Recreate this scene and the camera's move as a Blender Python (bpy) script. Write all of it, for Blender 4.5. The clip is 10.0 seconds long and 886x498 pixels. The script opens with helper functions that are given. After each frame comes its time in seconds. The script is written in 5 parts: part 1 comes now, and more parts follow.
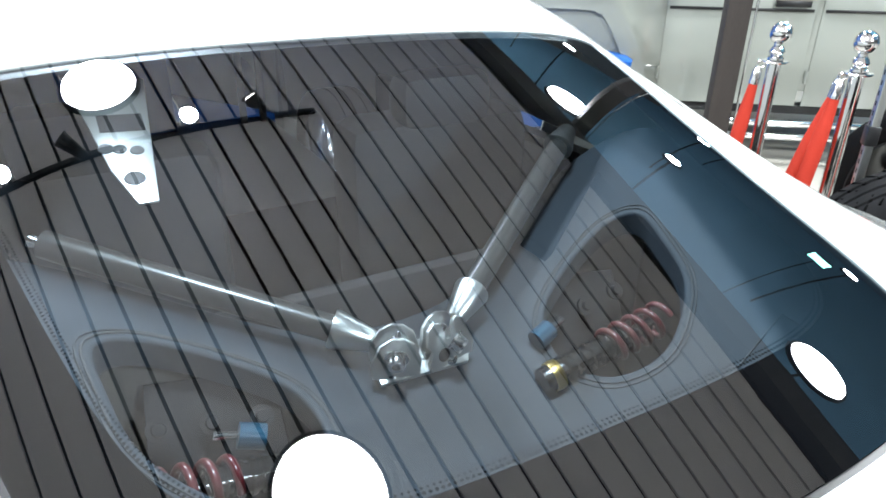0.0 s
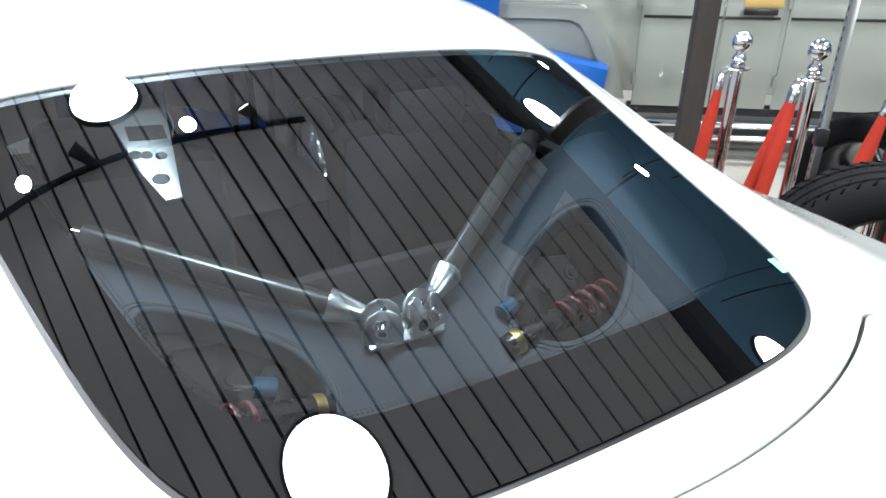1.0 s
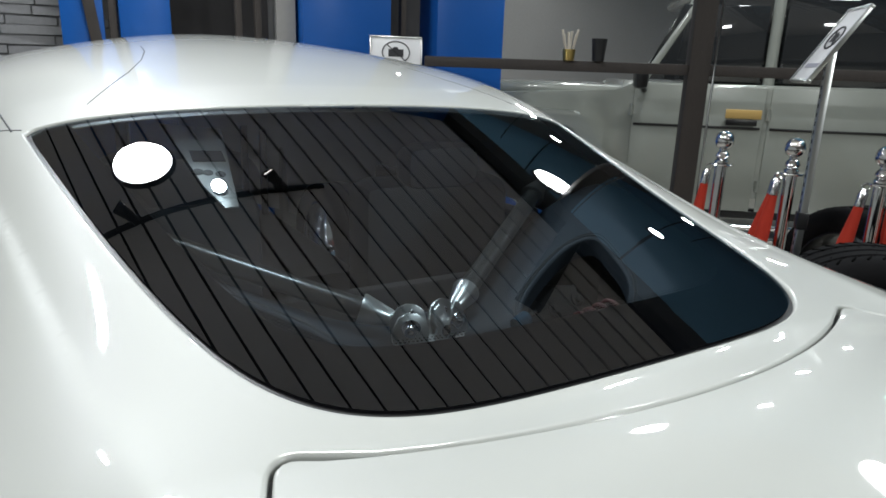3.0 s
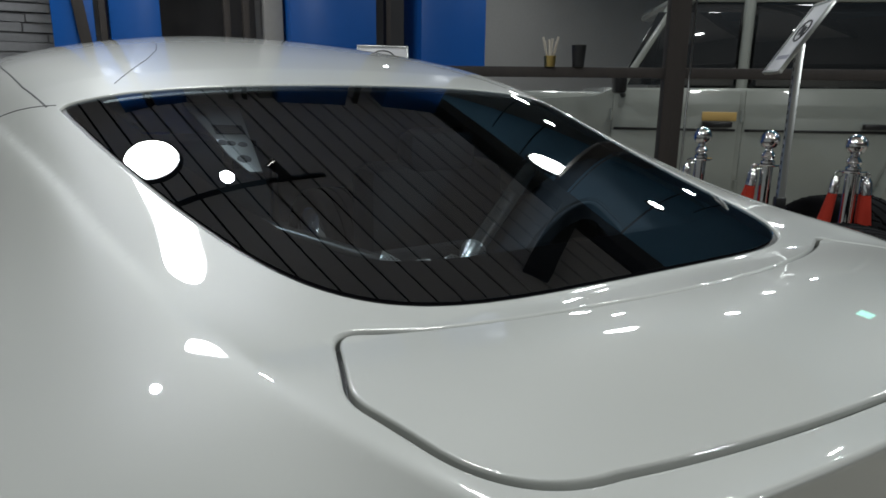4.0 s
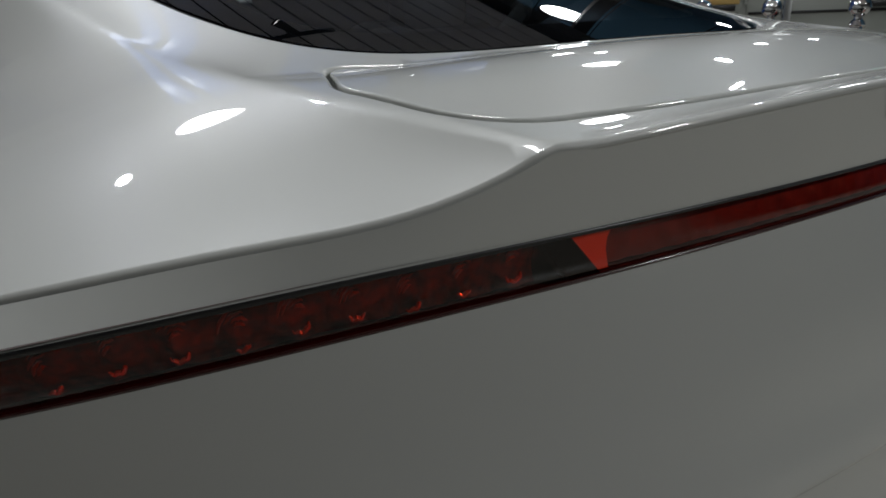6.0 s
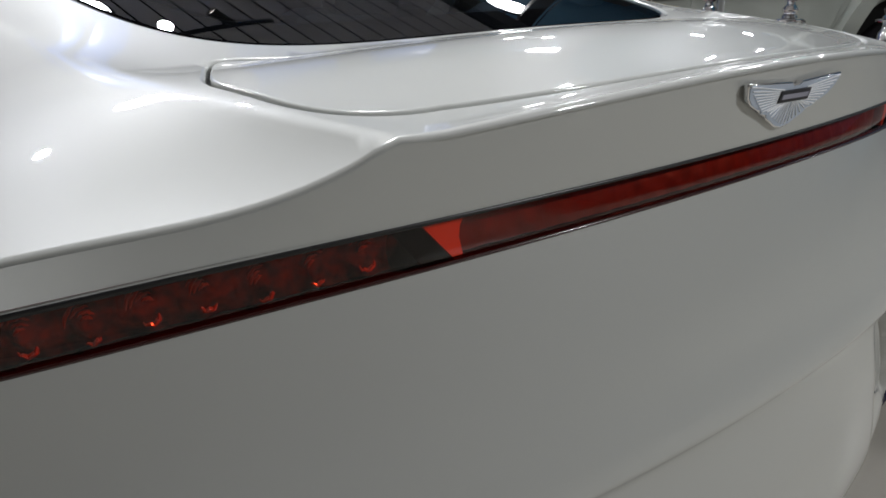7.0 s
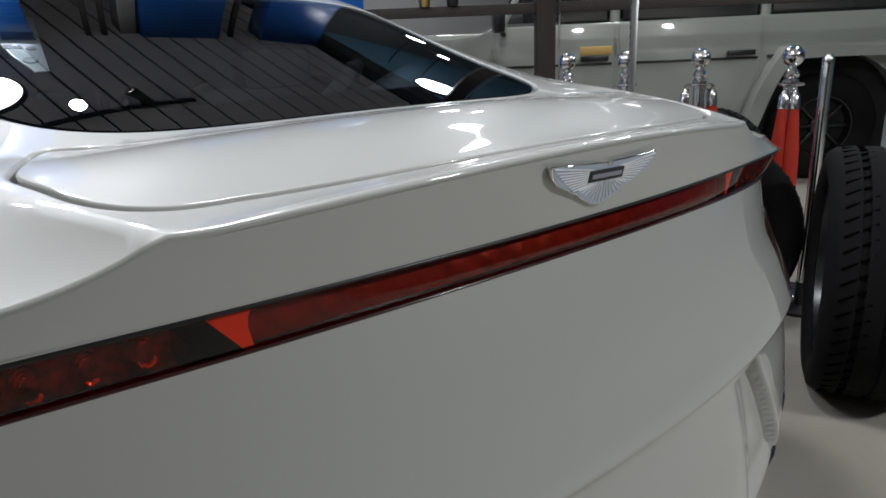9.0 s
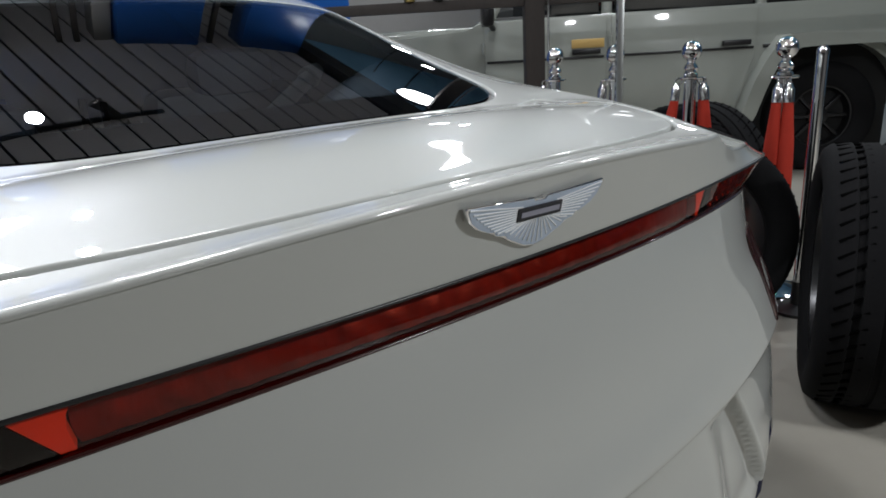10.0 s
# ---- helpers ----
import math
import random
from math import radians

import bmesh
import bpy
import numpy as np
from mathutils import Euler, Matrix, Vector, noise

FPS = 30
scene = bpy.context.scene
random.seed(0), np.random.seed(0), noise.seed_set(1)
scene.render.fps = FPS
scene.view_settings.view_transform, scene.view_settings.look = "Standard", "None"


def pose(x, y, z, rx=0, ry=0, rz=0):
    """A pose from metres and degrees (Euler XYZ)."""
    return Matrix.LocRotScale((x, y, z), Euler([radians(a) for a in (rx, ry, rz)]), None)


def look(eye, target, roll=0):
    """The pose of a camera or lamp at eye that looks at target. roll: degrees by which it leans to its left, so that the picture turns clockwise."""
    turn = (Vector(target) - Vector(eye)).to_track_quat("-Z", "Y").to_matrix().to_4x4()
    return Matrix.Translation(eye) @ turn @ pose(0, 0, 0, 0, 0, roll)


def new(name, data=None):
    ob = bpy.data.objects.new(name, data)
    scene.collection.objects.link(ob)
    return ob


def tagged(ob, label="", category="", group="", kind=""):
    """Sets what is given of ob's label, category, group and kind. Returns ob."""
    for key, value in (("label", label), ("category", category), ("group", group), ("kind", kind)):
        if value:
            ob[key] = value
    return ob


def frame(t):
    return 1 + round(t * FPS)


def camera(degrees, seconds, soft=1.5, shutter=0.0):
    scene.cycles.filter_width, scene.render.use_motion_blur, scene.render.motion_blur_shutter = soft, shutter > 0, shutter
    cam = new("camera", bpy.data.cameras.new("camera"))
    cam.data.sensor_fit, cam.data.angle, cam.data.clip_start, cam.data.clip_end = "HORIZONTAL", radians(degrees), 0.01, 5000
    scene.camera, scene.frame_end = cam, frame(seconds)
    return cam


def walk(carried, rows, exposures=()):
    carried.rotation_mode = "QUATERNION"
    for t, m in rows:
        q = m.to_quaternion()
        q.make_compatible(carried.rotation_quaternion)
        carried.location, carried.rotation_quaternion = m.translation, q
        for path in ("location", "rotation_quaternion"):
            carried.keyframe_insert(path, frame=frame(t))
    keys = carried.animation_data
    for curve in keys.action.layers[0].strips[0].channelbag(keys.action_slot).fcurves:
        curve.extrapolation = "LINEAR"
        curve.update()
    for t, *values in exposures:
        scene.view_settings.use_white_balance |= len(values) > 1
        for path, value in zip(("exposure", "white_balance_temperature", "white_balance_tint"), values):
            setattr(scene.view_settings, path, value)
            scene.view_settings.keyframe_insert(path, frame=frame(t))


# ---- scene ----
# the plan below is drawn with its floor at -0.11; PLACE brings it to true size, with the floor at zero
FLOOR, TRUE = -0.11, 0.92
PLACE = Matrix.Scale(TRUE, 4) @ Matrix.Translation((0, 0, -FLOOR))
cam = camera(67.59, 10.0, soft=1.7)
PATH = [
    (0, (-0.3360, 0.1820, 1.3230), (0.5930, 1.8140, 0.4210), 0.65),
    (0.5, (-0.3190, 0.1165, 1.3540), (0.5315, 1.7700, 0.4230), -0.75),
    (1, (-0.3979, 0.0391, 1.3652), (0.5449, 1.6289, 0.4977), 0.28),
    (1.5, (-0.4435, -0.0186, 1.3661), (0.5392, 1.5609, 0.5301), 0.56),
    (2, (-0.4406, -0.0338, 1.3460), (0.5325, 1.5536, 0.5197), 0.11),
    (2.5, (-0.4576, -0.0585, 1.3112), (0.5107, 1.5986, 0.6146), 0.48),
    (2.7, (-0.4834, -0.0658, 1.2926), (0.5036, 1.6111, 0.6829), 1.93),
    (3.8, (-0.6104, -0.1317, 1.1898), (0.4305, 1.4943, 0.7025), 0.99),
    (4, (-0.6215, -0.1455, 1.1768), (0.4243, 1.4808, 0.7033), 0.73),
    (4.5, (-0.6459, -0.1666, 1.1445), (0.4045, 1.4539, 0.6483), -0.08),
    (5, (-0.6734, -0.1801, 1.1037), (0.3484, 1.4370, 0.5393), -0.51),
    (5.5, (-0.6739, -0.1973, 1.0567), (0.3195, 1.4144, 0.4261), -1.49),
    (6, (-0.6560, -0.2305, 1.0126), (0.3395, 1.3555, 0.3257), -2.01),
    (6.2, (-0.6389, -0.2429, 1.0073), (0.3541, 1.3308, 0.2977), -2.20),
    (7.3, (-0.5757, -0.3009, 1.0261), (0.5112, 1.2036, 0.3014), -1.93),
    (7.5, (-0.5506, -0.3107, 1.0307), (0.5271, 1.2164, 0.3621), -2.30),
    (8, (-0.5206, -0.3211, 1.0378), (0.5917, 1.2152, 0.4322), -2.21),
    (8.5, (-0.5067, -0.3403, 1.0417), (0.6416, 1.1762, 0.4609), -2.11),
    (9, (-0.5029, -0.3600, 1.0369), (0.6996, 1.1185, 0.4663), -2.43),
    (9.5, (-0.4650, -0.3539, 1.0404), (0.7752, 1.0955, 0.4555), -2.85),
    (10, (-0.3740, -0.3295, 1.0509), (0.8198, 1.1501, 0.4615), -3.47),
]
EXPO = [(0, 1.81, 6250, 10), (0.8, 1.6, 6250, 10), (1.5, 0.62, 6400, 10), (2, 0.2, 6450, 10), (2.7, -0.01, 6500, 10), (4, -0.82, 6500, 10), (4.5, -1.02, 6500, 10), (5, -1.14, 6500, 12), (5.6, -1.43, 6500, 13), (6.2, -0.71, 6500, 14), (7.3, -0.23, 6500, 16), (8, -0.29, 6450, 16), (9, -0.29, 6450, 15), (10, -0.26, 6400, 14)]
walk(cam, [(t, look(PLACE @ Vector(eye), PLACE @ Vector(target), roll)) for t, eye, target, roll in PATH],
     exposures=EXPO)

# ---- light ----
world = bpy.data.worlds.new("hall")
world.use_nodes = True
world.node_tree.nodes["Background"].inputs[0].default_value = (0.5, 0.53, 0.6, 1)
world.node_tree.nodes["Background"].inputs[1].default_value = 0.02
scene.world = world


# ---- materials ----
def material(name, color, rough=0.5, metal=0.0, spec=0.5, coat=0.0, emit=None, strength=0.0, grain=0.0, grain_scale=60.0,
             bump=0.0, stain=0.0, stain_scale=3.0, dark=None, stretch=(1, 1, 1), alpha=1.0, coat_rough=0.03):
    m = bpy.data.materials.new(name)
    m.use_nodes = True
    nt = m.node_tree
    p = nt.nodes["Principled BSDF"]
    p.inputs["Base Color"].default_value = (*color, 1)
    p.inputs["Roughness"].default_value = rough
    p.inputs["Metallic"].default_value = metal
    p.inputs["Specular IOR Level"].default_value = spec
    p.inputs["Coat Weight"].default_value = coat
    p.inputs["Coat Roughness"].default_value = coat_rough
    p.inputs["Alpha"].default_value = alpha
    if emit:
        p.inputs["Emission Color"].default_value = (*emit, 1)
        p.inputs["Emission Strength"].default_value = strength
    if grain or stain or bump:
        tc = nt.nodes.new("ShaderNodeTexCoord")
        mp = nt.nodes.new("ShaderNodeMapping")
        mp.inputs["Scale"].default_value = stretch
        nt.links.new(tc.outputs["Object"], mp.inputs["Vector"])
        fine = nt.nodes.new("ShaderNodeTexNoise")
        fine.inputs["Scale"].default_value = grain_scale
        fine.inputs["Detail"].default_value = 6
        nt.links.new(mp.outputs[0], fine.inputs["Vector"])
        broad = nt.nodes.new("ShaderNodeTexNoise")
        broad.inputs["Scale"].default_value = stain_scale
        broad.inputs["Detail"].default_value = 3
        nt.links.new(mp.outputs[0], broad.inputs["Vector"])
        dk = dark or tuple(c * 0.55 for c in color)
        a = nt.nodes.new("ShaderNodeMix")
        a.data_type = "RGBA"
        a.inputs[6].default_value = (*color, 1)
        a.inputs[7].default_value = (*dk, 1)
        r = nt.nodes.new("ShaderNodeMath")
        r.operation = "MULTIPLY"
        r.inputs[1].default_value = grain
        nt.links.new(fine.outputs[0], r.inputs[0])
        s = nt.nodes.new("ShaderNodeMath")
        s.operation = "MULTIPLY_ADD"
        s.inputs[1].default_value = stain
        nt.links.new(broad.outputs[0], s.inputs[0])
        nt.links.new(r.outputs[0], s.inputs[2])
        nt.links.new(s.outputs[0], a.inputs[0])
        nt.links.new(a.outputs[2], p.inputs["Base Color"])
        if bump:
            b = nt.nodes.new("ShaderNodeBump")
            b.inputs["Strength"].default_value = bump
            b.inputs["Distance"].default_value = 0.002
            nt.links.new(fine.outputs[0], b.inputs["Height"])
            nt.links.new(b.outputs[0], p.inputs["Normal"])
    return m


M_PAINT = material("pearl_white_paint", (0.46, 0.473, 0.452), rough=0.42, coat=1.0, grain=0.05, grain_scale=900, stain=0.04, stain_scale=4, dark=(0.41, 0.425, 0.39), coat_rough=0.02)
M_BLACK = material("black_plastic", (0.012, 0.012, 0.013), rough=0.35, grain=0.2, grain_scale=300)
M_FRIT = material("black_ceramic_frit", (0.003, 0.003, 0.0035), rough=0.9, spec=0.0)
M_LEATHER = material("grey_leather", (0.027, 0.036, 0.047), rough=0.6, spec=0.3, grain=0.3, grain_scale=500, bump=0.15, stain=0.2, stain_scale=8)
M_CARPET = material("dark_carpet", (0.03, 0.03, 0.032), rough=0.95, spec=0.1, grain=0.4, grain_scale=400, bump=0.3)
M_ALU = material("satin_aluminium", (0.62, 0.64, 0.63), rough=0.3, metal=1.0, grain=0.15, grain_scale=250)
M_STEEL = material("bright_steel", (0.75, 0.75, 0.76), rough=0.12, metal=1.0)
M_CHROME = material("polished_chrome", (0.82, 0.82, 0.83), rough=0.05, metal=1.0)
M_BRASS = material("brass", (0.62, 0.45, 0.16), rough=0.3, metal=1.0)
M_RIB = material("dark_ribbed_metal", (0.14, 0.14, 0.14), rough=0.18, metal=1.0)
M_REDSPRING = material("red_powder_coat", (0.08, 0.007, 0.010), rough=0.3, coat=0.5)
M_GREYPAINT = material("grey_painted_steel", (0.10, 0.10, 0.095), rough=0.5, grain=0.3, grain_scale=120)
M_BLUEANOD = material("blue_anodised_metal", (0.012, 0.055, 0.095), rough=0.35, metal=0.5)
M_GROOVE = material("tread_groove", (0.0015, 0.0015, 0.0015), rough=0.95, spec=0.02)
M_RUBBER = material("tyre_rubber", (0.011, 0.011, 0.012), rough=0.8, spec=0.07, grain=0.4, grain_scale=90, bump=0.2, stain=0.3, stain_scale=9, dark=(0.004, 0.004, 0.004))
M_VELVET = material("red_velvet_rope", (0.48, 0.040, 0.022), rough=0.75, spec=0.2, grain=0.5, grain_scale=260, bump=0.4, stain=0.3, stain_scale=20)
M_FLOOR = material("cream_floor_tile", (0.37, 0.35, 0.305), rough=0.3, spec=0.4, grain=0.25, grain_scale=14, stain=0.4, stain_scale=2.2, dark=(0.26, 0.24, 0.2))
M_WOODPOST = material("dark_rusty_post", (0.05, 0.04, 0.035), rough=0.7, grain=0.5, grain_scale=30, bump=0.5, stain=0.5, stain_scale=4, dark=(0.02, 0.016, 0.014), stretch=(6, 6, 1))
M_BLUE = material("blue_gloss_paint", (0.008, 0.09, 0.36), rough=0.3, spec=0.5, grain=0.15, grain_scale=40, stain=0.25, stain_scale=1.5)
M_WALL = material("grey_plaster", (0.3, 0.29, 0.28), rough=0.8, grain=0.3, grain_scale=30, stain=0.35, stain_scale=1.2, bump=0.2)
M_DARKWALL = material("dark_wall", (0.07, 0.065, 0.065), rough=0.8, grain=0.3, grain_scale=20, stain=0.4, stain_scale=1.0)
M_CEIL = material("grey_ceiling_plank", (0.80, 0.755, 0.76), rough=0.7, grain=0.2, grain_scale=30, stain=0.25, stain_scale=1.0, stretch=(1, 1, 1))
M_GAP = material("black_gap", (0.004, 0.004, 0.004), rough=0.9)
M_JEEP = material("off_white_vehicle_paint", (0.28, 0.295, 0.265), rough=0.32, coat=1.0, grain=0.06, grain_scale=300, stain=0.1, stain_scale=2, coat_rough=0.04)
M_LAMP = material("lamp_diffuser", (0.9, 0.9, 0.9), emit=(0.97, 1.0, 1.0), strength=18.0)
M_SPOT = material("spot_lens", (0.9, 0.9, 0.9), emit=(0.85, 0.92, 1.0), strength=160.0)
M_DARKRIM = material("dark_satin_rim", (0.05, 0.05, 0.052), rough=0.3, metal=0.9)
M_SEAM = material("dark_seam", (0.03, 0.032, 0.035), rough=0.6)
M_HIGH = material("blue_grey_ceiling", (0.20, 0.45, 0.70), rough=0.8, grain=0.15, grain_scale=8, stain=0.3, stain_scale=0.5)
M_BLUEGREY = material("blue_grey_wall", (0.22, 0.38, 0.54), rough=0.7, grain=0.2, grain_scale=12, stain=0.3, stain_scale=0.7)
M_STONE = material("grey_split_stone", (0.25, 0.25, 0.26), rough=0.85, grain=0.5, grain_scale=40, bump=0.6, stain=0.5, stain_scale=3)
M_BONE = material("pale_bristle", (0.55, 0.5, 0.42), rough=0.7)
M_AMBER = material("faded_amber", (0.55, 0.36, 0.12), rough=0.5)
M_ENAMEL = material("pale_blue_enamel", (0.42, 0.50, 0.62), rough=0.3, metal=0.15, coat=0.6)
M_SILVERRIB = material("pale_silver_rib", (0.82, 0.85, 0.88), rough=0.4, metal=0.2)
M_GREYINK = material("grey_print", (0.3, 0.3, 0.36), rough=0.6)
M_SPOTDIM = material("dim_spot_lens", (0.9, 0.9, 0.9), emit=(1.0, 0.97, 0.92), strength=8.0)
M_REDDARK = material("dark_red_plastic", (0.035, 0.004, 0.004), rough=0.25, coat=0.5)
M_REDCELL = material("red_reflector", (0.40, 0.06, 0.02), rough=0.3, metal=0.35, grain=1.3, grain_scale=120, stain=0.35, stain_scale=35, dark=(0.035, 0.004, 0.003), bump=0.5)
M_REDMILD = material("pale_red_reflector", (0.30, 0.040, 0.018), rough=0.4, metal=0.2, grain=0.9, grain_scale=90, stain=0.3, stain_scale=25, dark=(0.07, 0.007, 0.005), bump=0.5, stretch=(1, 1, 0.4))
# brighter reds for the glints drawn inside the lamp cups
M_REDBRIGHT = material("bright_red_glint", (0.75, 0.12, 0.035), rough=0.25, metal=0.5)
M_REDFAN = material("dim_red_glint", (0.46, 0.068, 0.020), rough=0.35, metal=0.3, grain=0.8, grain_scale=300)
M_ORANGE = material("orange_red_reflector", (0.80, 0.15, 0.045), rough=0.3)
M_DARKGLASS = material("dark_window_glass", (0.022, 0.024, 0.026), rough=0.03, spec=1.0)
M_NAVY = material("navy_gloss_trim", (0.012, 0.014, 0.045), rough=0.25, coat=0.5)
M_PAPER = material("white_sign_card", (0.75, 0.75, 0.77), rough=0.35, grain=0.05, stain=0.08)
M_INK = material("black_print", (0.02, 0.02, 0.025), rough=0.6)


def glass_material(name, tint, rough=0.0, ior=1.5):
    m = bpy.data.materials.new(name)
    m.use_nodes = True
    nt = m.node_tree
    nt.nodes.remove(nt.nodes["Principled BSDF"])
    out = nt.nodes["Material Output"]
    fr = nt.nodes.new("ShaderNodeFresnel")
    fr.inputs[0].default_value = ior
    tr = nt.nodes.new("ShaderNodeBsdfTransparent")
    tr.inputs[0].default_value = (*tint, 1)
    gl = nt.nodes.new("ShaderNodeBsdfGlossy")
    gl.inputs["Roughness"].default_value = rough
    mx = nt.nodes.new("ShaderNodeMixShader")
    nt.links.new(fr.outputs[0], mx.inputs[0])
    nt.links.new(tr.outputs[0], mx.inputs[1])
    nt.links.new(gl.outputs[0], mx.inputs[2])
    nt.links.new(mx.outputs[0], out.inputs[0])
    return m


M_GLASS = glass_material("tinted_rear_glass", (0.44, 0.52, 0.57), ior=2.1)
M_REDLENS = glass_material("red_lens", (0.95, 0.25, 0.14))


def carbon():
    m = material("carbon_weave", (0.02, 0.021, 0.021), rough=0.3, coat=0.6)
    nt = m.node_tree
    p = nt.nodes["Principled BSDF"]
    tc = nt.nodes.new("ShaderNodeTexCoord")
    ck = nt.nodes.new("ShaderNodeTexChecker")
    ck.inputs["Scale"].default_value = 340
    ck.inputs["Color1"].default_value = (0.012, 0.012, 0.012, 1)
    ck.inputs["Color2"].default_value = (0.03, 0.032, 0.031, 1)
    nt.links.new(tc.outputs["Object"], ck.inputs["Vector"])
    nt.links.new(ck.outputs[0], p.inputs["Base Color"])
    return m


M_CARBON = carbon()


# ---- mesh helpers ----
def mesh_object(name, verts, faces, mat, parent=None, label="", smooth=True, normals=None):
    me = bpy.data.meshes.new(name)
    me.from_pydata([tuple(v) for v in verts], [], [tuple(f) for f in faces])
    me.materials.append(mat)
    if smooth:
        me.shade_smooth()
    if normals is not None:
        me.normals_split_custom_set_from_vertices([tuple(n) for n in normals])
    ob = new(name, me)
    if parent is not None:
        ob.parent = parent
    if label:
        tagged(ob, label)
    return ob


def part(name, bm, mat, parent=None, label="", smooth=True, angle=40):
    me = bpy.data.meshes.new(name)
    bmesh.ops.recalc_face_normals(bm, faces=bm.faces)
    if smooth:
        for f in bm.faces:
            f.smooth = True
        for e in bm.edges:
            if len(e.link_faces) == 2 and e.calc_face_angle(0) > radians(angle):
                e.smooth = False
    bm.to_mesh(me)
    bm.free()
    me.materials.append(mat)
    ob = new(name, me)
    if parent is not None:
        ob.parent = parent
    if label:
        tagged(ob, label)
    return ob


def root(name, label, category, group="", kind="", at=None):
    ob = new(name)
    ob.empty_display_size = 0.1
    if at is not None:
        ob.matrix_basis = at
    return tagged(ob, label, category, group, kind)


def box_into(bm, lo, hi, bevel=0.0, m=None, seg=2):
    r = bmesh.ops.create_cube(bm, size=1)
    vs = r["verts"]
    c = [(a + b) / 2 for a, b in zip(lo, hi)]
    s = [abs(b - a) for a, b in zip(lo, hi)]
    mm = Matrix.Translation(c) @ Matrix.Diagonal((*s, 1))
    bmesh.ops.transform(bm, matrix=(m or Matrix()) @ mm, verts=vs)
    if bevel:
        es = list({e for v in vs for e in v.link_edges})
        bmesh.ops.bevel(bm, geom=es, offset=bevel, segments=seg, affect="EDGES", profile=0.5)
    return bm


def box(lo, hi, bevel=0.0, m=None):
    return box_into(bmesh.new(), lo, hi, bevel, m)


def lathe(profile, n=32, m=None, bm=None):
    """Turn (r, z) pairs about z."""
    bm = bm or bmesh.new()
    rings = []
    for r, z in profile:
        if r < 1e-6:
            rings.append([bm.verts.new((m or Matrix()) @ Vector((0, 0, z)))])
        else:
            rings.append([bm.verts.new((m or Matrix()) @ Vector((r * math.cos(2 * math.pi * k / n), r * math.sin(2 * math.pi * k / n), z))) for k in range(n)])
    for a, b in zip(rings, rings[1:]):
        for k in range(n):
            q = [a[k % len(a)], a[(k + 1) % len(a)], b[(k + 1) % len(b)], b[k % len(b)]]
            q = list(dict.fromkeys(q))
            if len(q) > 2:
                bm.faces.new(q)
    return bm


def along(a, b):
    """Pose whose z runs from a towards b."""
    d = Vector(b) - Vector(a)
    return Matrix.Translation(a) @ d.to_track_quat("Z", "Y").to_matrix().to_4x4()


def rod(a, b, r, n=20, bm=None, r2=None):
    L = (Vector(b) - Vector(a)).length
    return lathe([(0, 0), (r, 0), (r if r2 is None else r2, L), (0, L)], n, along(a, b), bm)


def tube(points, r, n=12, bm=None, closed=False):
    """A round tube along points."""
    bm = bm or bmesh.new()
    pts = [Vector(p) for p in points]
    rings, N = [], len(pts)
    prev = None
    for i, p in enumerate(pts):
        d = (pts[(i + 1) % N] - pts[i - 1]) if closed or 0 < i < N - 1 else (pts[1] - pts[0] if i == 0 else pts[-1] - pts[-2])
        d.normalize()
        side = prev - d * prev.dot(d) if prev is not None else (d.orthogonal())
        side.normalize()
        prev = side
        up = d.cross(side)
        rr = float(r[i] if isinstance(r, (list, tuple)) else r)
        rings.append([bm.verts.new(p + rr * (math.cos(2 * math.pi * k / n) * side + math.sin(2 * math.pi * k / n) * up)) for k in range(n)])
    for i in range(N if closed else N - 1):
        a, b = rings[i], rings[(i + 1) % N]
        for k in range(n):
            bm.faces.new((a[k], a[(k + 1) % n], b[(k + 1) % n], b[k]))
    if not closed:
        bm.faces.new(rings[0])
        bm.faces.new(rings[-1][::-1])
    return bm


def prism(outline, thick, m=None, bm=None, bevel=0.0):
    """Extrude a flat outline (x, y) by thick along z."""
    bm = bm or bmesh.new()
    m = m or Matrix()
    lo = [bm.verts.new(m @ Vector((x, y, 0))) for x, y in outline]
    hi = [bm.verts.new(m @ Vector((x, y, thick))) for x, y in outline]
    fs = [bm.faces.new(lo[::-1]), bm.faces.new(hi)]
    n = len(outline)
    for k in range(n):
        fs.append(bm.faces.new((lo[k], lo[(k + 1) % n], hi[(k + 1) % n], hi[k])))
    if bevel:
        bmesh.ops.bevel(bm, geom=list(fs[0].edges) + list(fs[1].edges), offset=bevel, segments=2, affect="EDGES", profile=0.5)
    return bm


# ---- car body surface ----
def sig(v):
    return 1 / (1 + np.exp(-np.clip(v, -40, 40)))


def smin(a, b, k):
    h = np.clip(0.5 + 0.5 * (b - a) / k, 0, 1)
    return b * (1 - h) + a * h - k * h * (1 - h)


GLASS_Z = [1.0843, 0.2765, -0.1846, -0.0781, -0.111, 0.1004, 0.0396]
DECK_Z = [-0.248, -0.0138, 0.0214, -0.0306]
GLASS_EDGE = [0.5023, 0.1462, -0.2232, 0.4776, 0.0537, 0.3284, -0.0117, 7.4697]
FRIT = [0.39, 0.17, 0.408, 0.03]
LID = [0.2786, 0.4021, 0.3745, 0.4398, 0.2653, 0.3964, 0.1176, 0.0609]
LIP_Z = [0.9344, -0.1612, 0.0373]
STRIP_TOP = [0.8765, -0.0404, -0.0463]
STRIP_LOW = [0.8473, -0.1058, -0.0113]
STRIP_Y = [0.0375, 0.4745, 0.0296, 0.5958]
SWEEP = [-0.1833, 0.40]


